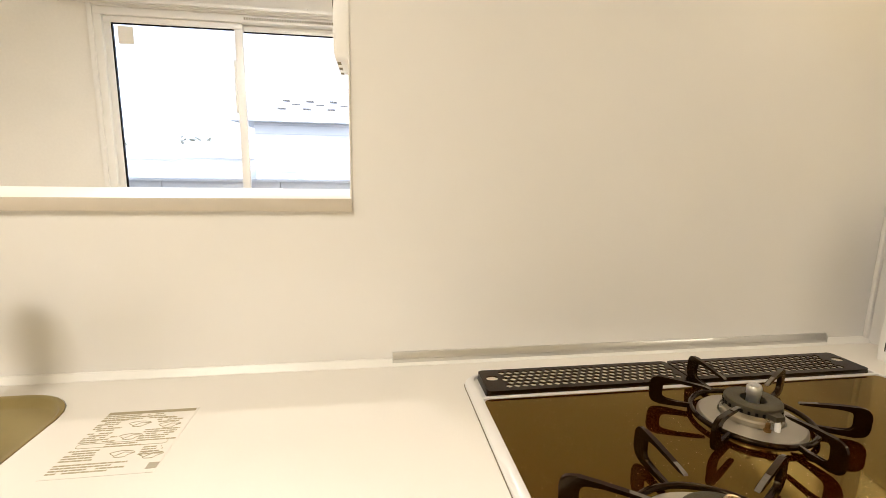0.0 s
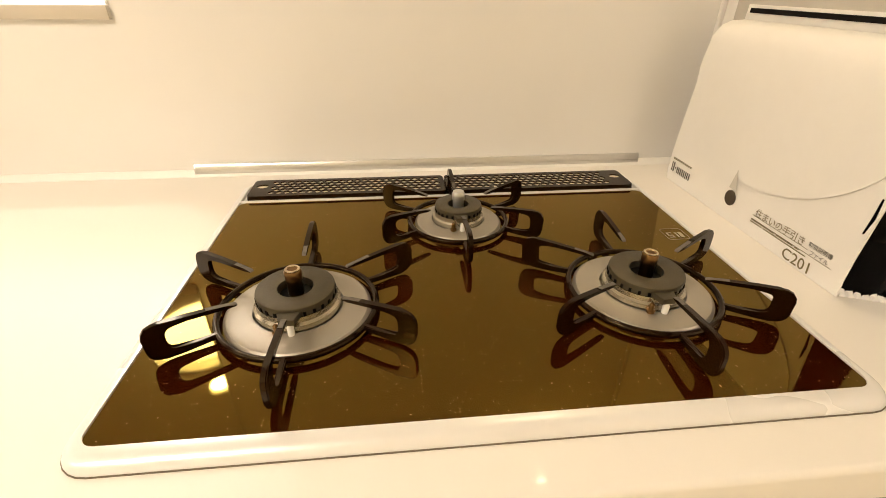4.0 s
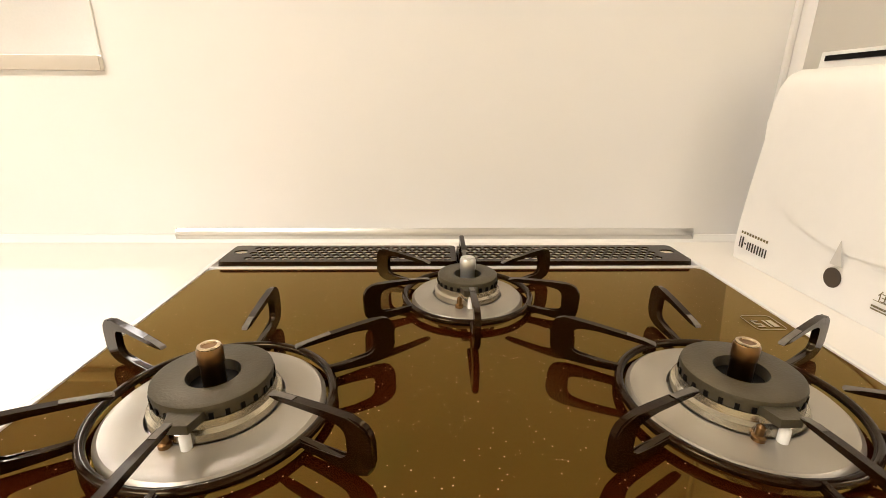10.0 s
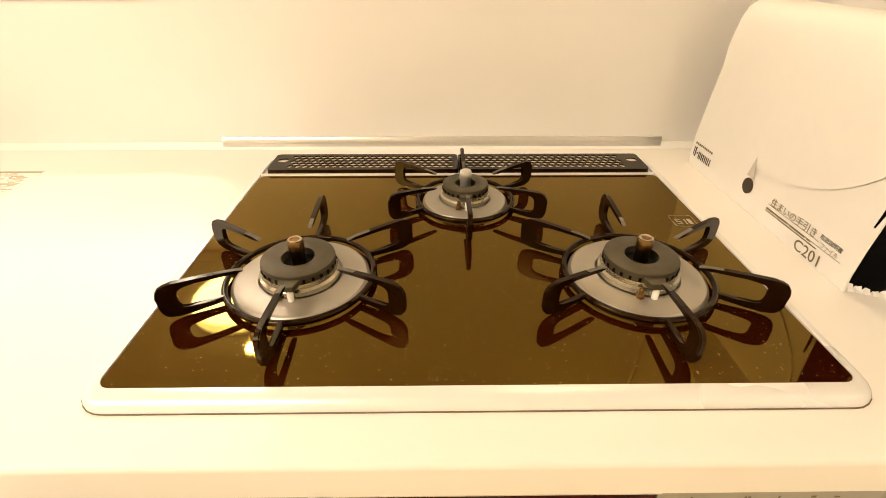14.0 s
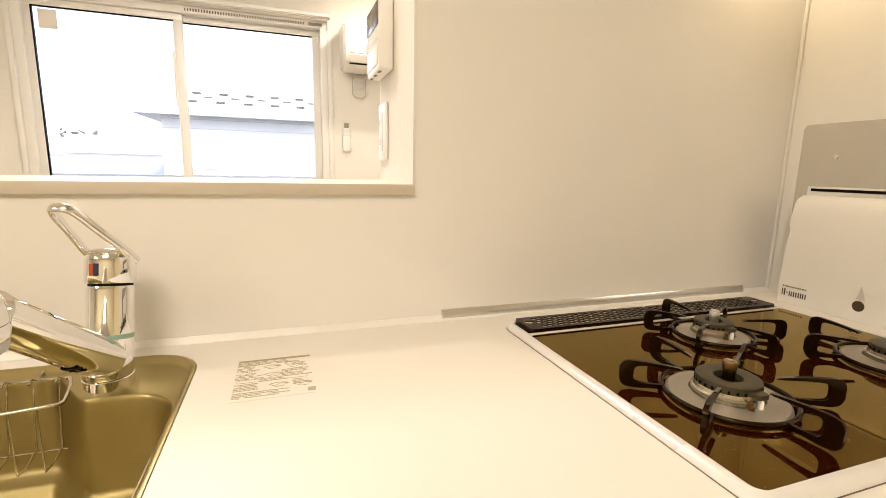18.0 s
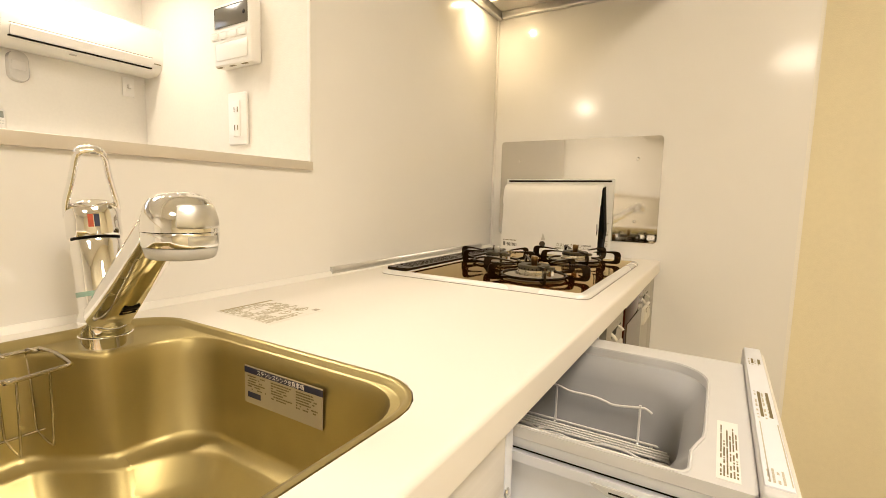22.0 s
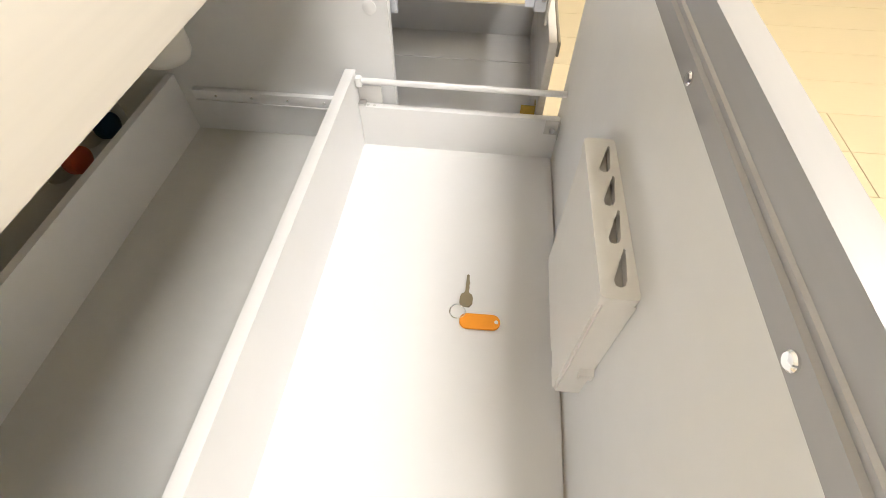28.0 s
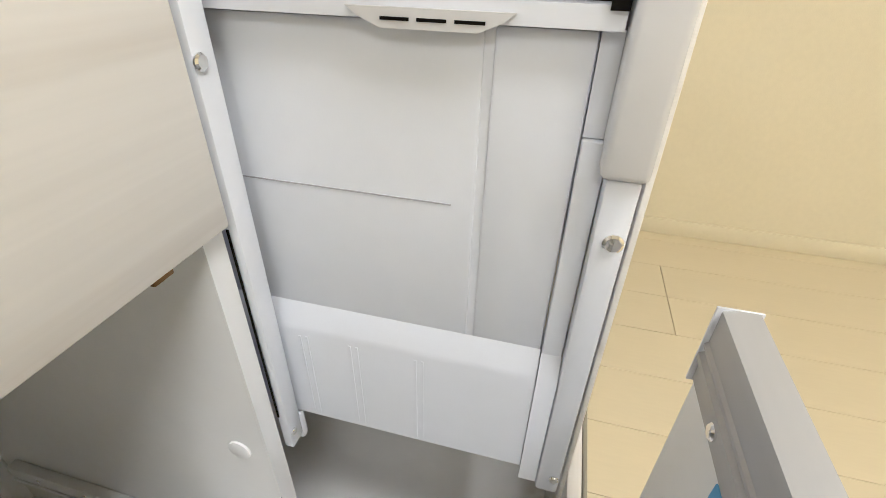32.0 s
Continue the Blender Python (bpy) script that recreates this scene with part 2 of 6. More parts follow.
FILMLABEL = mat("clear_film_label", (0.42, 0.37, 0.25), 0.35, metal=0.3, vary=0.04, grain=60)
CLEAR = glass("window_glass")
CLEARPL = mat("clear_plastic_grey", (0.60, 0.58, 0.54), 0.2, vary=0.03)
CREAM = mat("cream_wallpaper", (0.80, 0.73, 0.53), 0.85, vary=0.03, grain=60, bump=0.25, bump_scale=350)
PLANK = mat("floor_plank", (0.71, 0.625, 0.43), 0.34, vary=0.035, grain=26, stretch=(6, 0.7, 1), island=0.35, bump=0.02, bump_scale=120)
DARKGAP = mat("floor_gap", (0.10, 0.07, 0.03), 0.8, vary=0.1)
KEYM = mat("nickel_key", (0.32, 0.28, 0.19), 0.35, metal=1.0, vary=0.08, grain=60)
BEIGEM = mat("beige_cover", (0.60, 0.44, 0.24), 0.55, vary=0.04, grain=60)
SIDING = mat("house_siding", (0.60, 0.60, 0.60), 0.8, vary=0.04, grain=3)
ROOFM = mat("house_roof", (0.42, 0.425, 0.435), 0.7, vary=0.08, grain=6)
GROUND = mat("ground_far", (0.40, 0.40, 0.38), 0.9, vary=0.15, grain=0.5)
WINDARK = mat("house_window", (0.36, 0.41, 0.46), 0.1, vary=0.05)
TREE = mat("far_foliage", (0.12, 0.125, 0.10), 0.9, vary=0.3, grain=3)


def hob_glass():
    """Dark maroon glass with fine metallic flecks under a warm mirror gloss."""
    m = bpy.data.materials.new("brown_hob_glass")
    m.use_nodes = True
    nt = m.node_tree
    nt.nodes.remove(nt.nodes["Principled BSDF"])
    tc = nt.nodes.new("ShaderNodeTexCoord")
    vo = nt.nodes.new("ShaderNodeTexVoronoi")
    vo.inputs["Scale"].default_value = 300
    nt.links.new(tc.outputs["Object"], vo.inputs[0])
    lt = nt.nodes.new("ShaderNodeMath")
    lt.operation = "LESS_THAN"
    lt.inputs[1].default_value = 0.13
    nt.links.new(vo.outputs["Distance"], lt.inputs[0])
    sep = nt.nodes.new("ShaderNodeSeparateColor")
    nt.links.new(vo.outputs["Color"], sep.inputs[0])
    gt = nt.nodes.new("ShaderNodeMath")
    gt.operation = "GREATER_THAN"
    gt.inputs[1].default_value = 0.72
    nt.links.new(sep.outputs[0], gt.inputs[0])
    mu = nt.nodes.new("ShaderNodeMath")
    mu.operation = "MULTIPLY"
    nt.links.new(lt.outputs[0], mu.inputs[0])
    nt.links.new(gt.outputs[0], mu.inputs[1])
    cloud = nt.nodes.new("ShaderNodeTexNoise")
    cloud.inputs["Scale"].default_value = 6
    cloud.inputs["Detail"].default_value = 4
    nt.links.new(tc.outputs["Object"], cloud.inputs[0])
    tone = nt.nodes.new("ShaderNodeMix")
    tone.data_type = "RGBA"
    tone.inputs[6].default_value = (0.018, 0.0026, 0.0005, 1)
    tone.inputs[7].default_value = (0.025, 0.0042, 0.0008, 1)
    nt.links.new(cloud.outputs[0], tone.inputs[0])
    mix = nt.nodes.new("ShaderNodeMix")
    mix.data_type = "RGBA"
    nt.links.new(mu.outputs[0], mix.inputs[0])
    nt.links.new(tone.outputs[2], mix.inputs[6])
    mix.inputs[7].default_value = (0.55, 0.40, 0.20, 1)
    dif = nt.nodes.new("ShaderNodeBsdfPrincipled")
    nt.links.new(mix.outputs[2], dif.inputs["Base Color"])
    dif.inputs["Roughness"].default_value = 0.035
    dif.inputs["Specular IOR Level"].default_value = 0.06
    gl = nt.nodes.new("ShaderNodeBsdfGlossy")
    # the gloss grows towards grazing angles
    lw = nt.nodes.new("ShaderNodeLayerWeight")
    lw.inputs["Blend"].default_value = 0.5
    cube = nt.nodes.new("ShaderNodeMath")
    cube.operation = "POWER"
    cube.inputs[1].default_value = 3.0
    nt.links.new(lw.outputs["Facing"], cube.inputs[0])
    amount = nt.nodes.new("ShaderNodeMath")
    amount.operation = "MULTIPLY_ADD"
    amount.inputs[1].default_value = 3.3
    amount.inputs[2].default_value = 0.66
    nt.links.new(cube.outputs[0], amount.inputs[0])
    shade = nt.nodes.new("ShaderNodeVectorMath")
    shade.operation = "SCALE"
    shade.inputs[0].default_value = (0.114, 0.081, 0.006)
    nt.links.new(amount.outputs[0], shade.inputs["Scale"])
    nt.links.new(shade.outputs[0], gl.inputs["Color"])
    gl.inputs["Roughness"].default_value = 0.035
    add = nt.nodes.new("ShaderNodeAddShader")
    nt.links.new(dif.outputs[0], add.inputs[0])
    nt.links.new(gl.outputs[0], add.inputs[1])
    nt.links.new(add.outputs[0], nt.nodes["Material Output"].inputs["Surface"])
    MATS["brown_hob_glass"] = m
    return m


HOB = hob_glass()

# ---------------------------------------------------------------- mesh helpers


def link(name, bm, material, parent=None, label="", smooth=None, at=None):
    me = bpy.data.meshes.new(name)
    bmesh.ops.recalc_face_normals(bm, faces=bm.faces[:])
    bm.to_mesh(me)
    bm.free()
    me.materials.append(material)
    if smooth is not None:
        me.shade_smooth()
        me.set_sharp_from_angle(angle=radians(smooth))
    ob = new(name, me)
    if at is not None:
        ob.matrix_world = at
    if parent is not None:
        ob.parent = parent
    if label:
        tagged(ob, label)
    return ob


def part(name, bm, material, parent, label="", smooth=35):
    return link(name, bm, material, parent, label, smooth)


def thing(name, label, category, group="", kind=""):
    return tagged(new(name), label, category, group, kind)


def solid(name, bm, material, label, category="", kind="", smooth=35, group=""):
    return tagged(link(name, bm, material, None, "", smooth), label, category, group, kind)


def box(x0, x1, y0, y1, z0, z1, bevel=0.0, seg=2, bm=None):
    bm = bm or bmesh.new()
    vs = [bm.verts.new((x, y, z)) for z in (z0, z1) for x, y in ((x0, y0), (x1, y0), (x1, y1), (x0, y1))]
    fs = [bm.faces.new([vs[i] for i in f]) for f in ((0, 3, 2, 1), (4, 5, 6, 7), (0, 1, 5, 4), (1, 2, 6, 5), (2, 3, 7, 6), (3, 0, 4, 7))]
    if bevel:
        es = list({e for f in fs for e in f.edges})
        bmesh.ops.bevel(bm, geom=es, offset=bevel, segments=seg, affect="EDGES", profile=0.5)
    return bm


def rrect(x0, x1, y0, y1, r, n=6):
    """Points of a rounded rectangle, anticlockwise."""
    out = []
    for cx, cy, a in ((x1 - r, y1 - r, 0), (x0 + r, y1 - r, 90), (x0 + r, y0 + r, 180), (x1 - r, y0 + r, 270)):
        for i in range(n + 1):
            t = radians(a + 90 * i / n)
            out.append((cx + r * math.cos(t), cy + r * math.sin(t)))
    return out


def loft(rings, cap_start=True, cap_end=True, bm=None, closed=True):
    """A skin over rings of the same number of points."""
    bm = bm or bmesh.new()
    vr = [[bm.verts.new(p) for p in ring] for ring in rings]
    n = len(rings[0])
    for a, b in zip(vr, vr[1:]):
        for i in range(n if closed else n - 1):
            j = (i + 1) % n
            bm.faces.new((a[i], a[j], b[j], b[i]))
    if cap_start:
        bm.faces.new(vr[0][::-1])
    if cap_end:
        bm.faces.new(vr[-1])
    return bm


def prism(points, axis, a, b, bm=None):
    """An outline in two axes, drawn out along the third from a to b."""
    put = {"x": lambda p, h: (h, p[0], p[1]), "y": lambda p, h: (p[0], h, p[1]), "z": lambda p, h: (p[0], p[1], h)}[axis]
    return loft([[put(p, a) for p in points], [put(p, b) for p in points]], bm=bm)


def lathe(profile, at=(0, 0, 0), n=32, bm=None, turn=None):
    """A turned body: (radius, height) pairs about the z axis."""
    m = Matrix.Translation(at) @ (turn or Matrix())
    rings = [[m @ Vector((r * math.cos(2 * math.pi * i / n), r * math.sin(2 * math.pi * i / n), h)) for i in range(n)] for r, h in profile]
    return loft(rings, bm=bm)


def aim(a, b):
    """The turn that lays the z axis from a to b."""
    return (Vector(b) - Vector(a)).to_track_quat("Z", "Y").to_matrix().to_4x4()


def rod(a, b, r, r2=None, n=16, bm=None):
    r2 = r if r2 is None else r2
    length = (Vector(b) - Vector(a)).length
    return lathe([(r, 0), (r2, length)], a, n, bm, aim(a, b))


def wire(points, r, n=8, bm=None, closed=False, r2=None):
    """A round wire through points, tapering from r to r2."""
    ps = [Vector(p) for p in points]
    rings = []
    side = None
    for i, p in enumerate(ps):
        a = ps[i - 1] if (i or closed) else p
        b = ps[(i + 1) % len(ps)] if (i + 1 < len(ps) or closed) else p
        d = (b - a).normalized()
        side = d.orthogonal() if side is None else (side - d * side.dot(d))
        side.normalize()
        up = d.cross(side)
        q = r if r2 is None else r + (r2 - r) * i / (len(ps) - 1)
        rings.append([p + q * (math.cos(2 * math.pi * k / n) * side + math.sin(2 * math.pi * k / n) * up) for k in range(n)])
    if closed:
        rings.append(rings[0])
        return loft(rings, False, False, bm)
    return loft(rings, bm=bm)


def smooth_path(points, steps=6):
    """Catmull-Rom through points."""
    ps = [Vector(p) for p in points]
    ps = [2 * ps[0] - ps[1], *ps, 2 * ps[-1] - ps[-2]]
    out = []
    for i in range(1, len(ps) - 2):
        a, b, c, d = ps[i - 1:i + 3]
        for k in range(steps):
            t = k / steps
            out.append(0.5 * ((2 * b) + (c - a) * t + (2 * a - 5 * b + 4 * c - d) * t * t + (3 * b - a - 3 * c + d) * t ** 3))
    return out + [ps[-2]]


def text(name, words, size, m, material, parent=None, align="LEFT", bold=0.0):
    """Flat lettering in the built-in font, at the pose m, as a mesh."""
    cu = bpy.data.curves.new(name, "FONT")
    cu.body = words
    cu.size = size
    cu.align_x = align
    cu.extrude = 0.0001
    cu.offset = bold
    cu.resolution_u = 3
    tmp = bpy.data.objects.new(name + "_tmp", cu)
    me = bpy.data.meshes.new_from_object(tmp)
    bpy.data.objects.remove(tmp)
    me.materials.clear()
    me.materials.append(material)
    ob = new(name, me)
    ob.matrix_world = m
    if parent is not None:
        ob.parent = parent
    return ob


def bars(rows, m, material, name, parent):
    """Unreadable print: small flat bars (x, y, width, height) in the plane of the pose m."""
    bm = bmesh.new()
    for x, y, w, h in rows:
        box(x, x + w, y, y + h, 0, 0.0002, bm=bm)
    ob = link(name, bm, material, parent)
    ob.matrix_world = m
    return ob


def print_lines(x0, x1, y0, y1, pitch, seed, dense=0.8):
    """Rows of broken bars that stand for small print."""
    rnd = random.Random(seed)
    out = []
    y = y1
    while y > y0:
        x = x0
        end = x0 + (x1 - x0) * rnd.uniform(0.6, 1.0)
        while x < end:
            w = pitch * rnd.uniform(0.5, 1.6)
            if rnd.random() < dense:
                out.append((x, y - pitch * 0.55, min(w, end - x), pitch * 0.5))
            x += w + pitch * 0.18
        y -= pitch
    return out


def frame_of(o, ux, uy):
    """A pose at o whose x and y axes lie along ux and uy."""
    ux, uy = Vector(ux).normalized(), Vector(uy).normalized()
    uz = ux.cross(uy)
    return Matrix(((ux.x, uy.x, uz.x, o[0]), (ux.y, uy.y, uz.y, o[1]), (ux.z, uy.z, uz.z, o[2]), (0, 0, 0, 1)))


def screw(parent, at, direction, r=0.0045, name="screw"):
    b = lathe([(r, 0), (r, 0.0012), (r * 0.75, 0.0024), (0.0001, 0.0026)], at, 14, None, aim((0, 0, 0), direction))
    s = part(name, b, CHROME, parent)
    return s


# ---------------------------------------------------------------- structure
Z = 0.91          # worktop
RW = 0.452        # face of the side wall panel
OX = -0.466       # edge of the hatch
SILL = 1.165      # top of the hatch sill
HATCH_TOP = 2.05
WT = 0.29         # wall thickness at the hatch
FARY = 2.60       # far wall of the living room
CEILZ = 2.40

solid("ground", box(-60, 60, 3.0, 120, -3.4, -3.2), GROUND, "grey ground of the neighbourhood far below", "ground", "structure")

floor = solid("floor", box(-5.6, 0.80, -2.6, 2.72, -0.06, -0.009), DARKGAP, "pale wood-look plank floor", "floor", "structure")

solid("ceiling", box(-5.6, 0.80, -2.6, 2.75, CEILZ, CEILZ + 0.1), CEIL, "white papered ceiling", "ceiling", "structure")
# wall with the hatch between kitchen and living room
solid("wall_hatch_low", box(-5.6, OX, 0.004, WT - 0.006, 0, SILL - 0.0192), WALLPAPER, "low white wall under the serving hatch", "wall", "structure")
solid("wall_hatch_side", box(OX, 0.80, 0.004, WT, 0, CEILZ), WALLPAPER, "white papered wall beside the serving hatch", "wall", "structure")
solid("wall_hatch_top", box(-5.6, OX, 0.004, WT, HATCH_TOP, CEILZ), WALLPAPER, "white papered wall above the serving hatch", "wall", "structure")
bm = prism([(-1.75, Z + 0.008), (RW, Z + 0.008), (RW, CEILZ), (OX, CEILZ), (OX, SILL - 0.0192), (-1.75, SILL - 0.0192)], "y", -0.0001, 0.004)
solid("wall_panel_back", bm, PANEL, "glossy white kitchen wall panel behind the hob", "wall panel", "structure")
sill = solid("hatch_sill", box(-5.6, OX + 0.001, -0.006, WT - 0.002, SILL - 0.019, SILL, 0.003), SILLMAT, "white sill board of the serving hatch", "sill", "structure")
part("front_edge", box(-5.6, OX + 0.001, -0.0082, -0.0062, SILL - 0.0188, SILL - 0.0006, 0.0006), SILLEDGE, sill, "beige edge band")
solid("trim_hatch_edge", box(OX - 0.001, OX + 0.002, -0.003, 0.006, SILL, HATCH_TOP, 0.0008), WHITEPL, "thin white edge trim of the hatch", "trim", "structure")
solid("trim_panel_joint", box(RW - 0.008, RW, -0.008, 0, Z + 0.008, CEILZ, 0.003), WHITEPL, "white inner corner trim between wall panels", "trim", "structure")
solid("trim_worktop_seal", prism([(0, Z), (0, Z + 0.010), (-0.003, Z + 0.010), (-0.010, Z + 0.001), (-0.010, Z)], "x", -1.75, RW), WHITEPL, "white sealing strip along the worktop", "trim", "structure")
solid("wall_side", box(RW + 0.004, 0.80, -0.96, 0.003, 0, CEILZ), WALLPAPER, "white side wall of the kitchen", "wall", "structure")
solid("wall_panel_side", box(RW, RW + 0.004, -0.95, -0.0005, 0, CEILZ), PANEL, "glossy white kitchen panel on the side wall", "wall panel", "structure")
solid("wall_east", box(0.62, 0.80, -2.6, -0.961, 0, CEILZ), CREAM, "cream papered wall", "wall", "structure")
solid("wall_south", box(-5.6, 0.62, -2.7, -2.6, 0, CEILZ), CREAM, "cream papered wall", "wall", "structure")
solid("wall_west", box(-5.7, -5.6, -2.7, 2.75, 0, CEILZ), WALLPAPER, "cream papered wall", "wall", "structure")
solid("wall_living_east", box(0.50, 0.66, WT + 0.001, FARY - 0.001, 0, CEILZ), WALLPAPER, "white papered living room wall", "wall", "structure")
solid("baseboard", box(0.609, 0.6195, -2.6, -0.965, 0, 0.06, 0.002), CREAM, "low cream baseboard", "baseboard", "structure")

# far wall with the sash window opening
WX0, WX1, WZ0, WZ1 = -2.09, -0.37, 0.92, 2.15
for nm, a in (("wall_north_left", (-5.6, WX0, 0, CEILZ)), ("wall_north_right", (WX1, 0.66, 0, CEILZ)), ("wall_north_low", (WX0, WX1, 0, WZ0)), ("wall_north_top", (WX0, WX1, WZ1, CEILZ))):
    solid(nm, box(a[0], a[1], FARY, FARY + 0.13, a[2], a[3]), WALLPAPER, "white papered living room wall around the window", "wall", "structure")


def sash_window():
    w = thing("window_1", "white framed sliding sash window, closed, bright daylight behind", "window", kind="structure")
    t = 0.045
    for nm, a in (("window_frame", (WX0, WX1, WZ1 - t, WZ1)), ("window_sill", (WX0, WX1, WZ0, WZ0 + t)), ("jamb", (WX0, WX0 + t, WZ0 + t, WZ1 - t)), ("jamb", (WX1 - t, WX1, WZ0 + t, WZ1 - t))):
        part(nm, box(a[0], a[1], FARY - 0.012, FARY + 0.10, a[2], a[3], 0.003), WHITEPL, w)
    mid = -1.27
    for nm, x0, x1, y in (("sash", WX0 + t, mid + 0.03, FARY + 0.012), ("sash", mid - 0.03, WX1 - t, FARY + 0.05)):
        s = 0.038
        sash = part(nm, box(x0, x1, y, y + 0.032, WZ1 - t - s, WZ1 - t - 0.001, 0.002), WHITEPL, w)
        part("rail", box(x0, x1, y, y + 0.032, WZ0 + t + 0.001, WZ0 + t + s, 0.002), WHITEPL, sash)
        part("stile", box(x0, x0 + s, y, y + 0.032, WZ0 + t + s, WZ1 - t - s, 0.002), WHITEPL, sash)
        part("stile", box(x1 - s * 1.3, x1, y, y + 0.032, WZ0 + t + s, WZ1 - t - s, 0.002), WHITEPL, sash)
        g = part("pane", box(x0 + s, x1 - s * 1.3, y + 0.013, y + 0.018, WZ0 + t + s, WZ1 - t - s), CLEAR, sash, "clear window pane", None)
        g.visible_shadow = False
        part("gasket", box(x0 + s - 0.001, x0 + s + 0.006, y + 0.006, y + 0.026, WZ0 + t + s, WZ1 - t - s), BLACK, sash)
        part("gasket", box(x0 + s, x1 - s * 1.3, y + 0.006, y + 0.026, WZ1 - t - s - 0.006, WZ1 - t - s), BLACK, sash)
    # finger pull on the meeting stile
    part("pull", box(mid - 0.032, mid - 0.018, FARY - 0.004, FARY + 0.014, 1.55, 1.88, 0.004), WHITEPL, w)
    # ventilation slits over the right-hand sash
    v = part("ventilator", box(mid + 0.04, WX1 - 0.13, FARY - 0.016, FARY - 0.012, WZ1 - 0.036, WZ1 - 0.012), WHITEPL, w, "slotted ventilator strip")
    n = 46
    bm = bmesh.new()
    span = (WX1 - 0.13) - (mid + 0.04)
    for i in range(n):
        x = mid + 0.05 + (span - 0.02) * i / n
        box(x, x + 0.008, FARY - 0.0172, FARY - 0.0158, WZ1 - 0.032, WZ1 - 0.016, bm=bm)
    part("slits", bm, INKG, v)
    part("lever", box(WX1 - 0.12, WX1 - 0.03, FARY - 0.022, FARY - 0.012, WZ1 - 0.033, WZ1 - 0.014, 0.003), BEIGEPL, w)
    # casing
    c = 0.03
    part("casing", box(WX0 - c, WX0 - 0.0005, FARY - 0.018, FARY - 0.0005, WZ0 - c, WZ1 + c, 0.003), WHITEPL, w)
    part("casing", box(WX1 + 0.0005, WX1 + c, FARY - 0.018, FARY - 0.0005, WZ0 - c, WZ1 + c, 0.003), WHITEPL, w)
    part("casing", box(WX0, WX1, FARY - 0.018, FARY - 0.0005, WZ1 + 0.0005, WZ1 + c, 0.003), WHITEPL, w)
    part("sticker", box(-1.975, -1.885, FARY + 0.022, FARY + 0.0235, 1.945, 2.05), PAPER2, w, "square grey sticker on the pane", None)
    return w


sash_window()


def curtain_rail():
    r = thing("curtain_rail", "white double curtain rail above the window", "curtain rail")
    for y in (0.045, 0.085):
        part("track", box(WX0 - 0.16, WX1 + 0.008, FARY - y - 0.012, FARY - y, WZ1 + 0.006, WZ1 + 0.026, 0.003), WHITEPL, r)
    for i in range(5):
        x = WX0 - 0.1 + i * (WX1 - WX0 + 0.08) / 4
        part("bracket", box(x, x + 0.02, FARY - 0.095, FARY - 0.0185, WZ1 + 0.0265, WZ1 + 0.034, 0.001), WHITEPL, r)
    for x in (WX0 - 0.165, WX1 + 0.0085):
        part("end_cap", box(x, x + 0.008, FARY - 0.1, FARY - 0.04, WZ1 + 0.002, WZ1 + 0.032, 0.003), WHITEPL, r)


curtain_rail()

# ---------------------------------------------------------------- worktop and sink
SX0, SX1, SY0, SY1, SR = -1.56, -0.806, -0.545, -0.042, 0.070


def plate_with_hole(outer, inner, z0, z1, bm=None):
    bm = bm or bmesh.new()
    loops = []
    for z in (z1, z0):
        vo = [bm.verts.new((*p, z)) for p in outer]
        vi = [bm.verts.new((*p, z)) for p in inner]
        es = [bm.edges.new((v[i], v[(i + 1) % len(v)])) for v in (vo, vi) for i in range(len(v))]
        bmesh.ops.triangle_fill(bm, edges=es, use_beauty=True)
        loops.append((vo, vi))
    for a, b in zip(loops[0], loops[1]):
        for i in range(len(a)):
            j = (i + 1) % len(a)
            bm.faces.new((a[i], a[j], b[j], b[i]))
    return bm


FY = -0.606  # front of the worktop
top = plate_with_hole([(-1.75, FY + 0.012), (RW - 0.0005, FY + 0.012), (RW - 0.0005, -0.0005), (-1.75, -0.0005)], rrect(SX0, SX1, SY0, SY1, SR), Z - 0.02, Z)
worktop = solid("worktop", top, COUNTER, "white artificial marble worktop with a rounded front edge", "worktop", smooth=20)
arc = [(FY + 0.012, Z), *((FY + 0.0055 - 0.0055 * math.sin(radians(a)), Z - 0.0055 + 0.0055 * math.cos(radians(a))) for a in range(0, 91, 15))]
part("front_edge", prism([*arc, (FY, Z - 0.036), (FY + 0.002, Z - 0.038), (FY + 0.03, Z - 0.038), (FY + 0.03, Z - 0.02), (FY + 0.012, Z - 0.02)], "x", -1.75, RW - 0.0005), COUNTER, worktop)


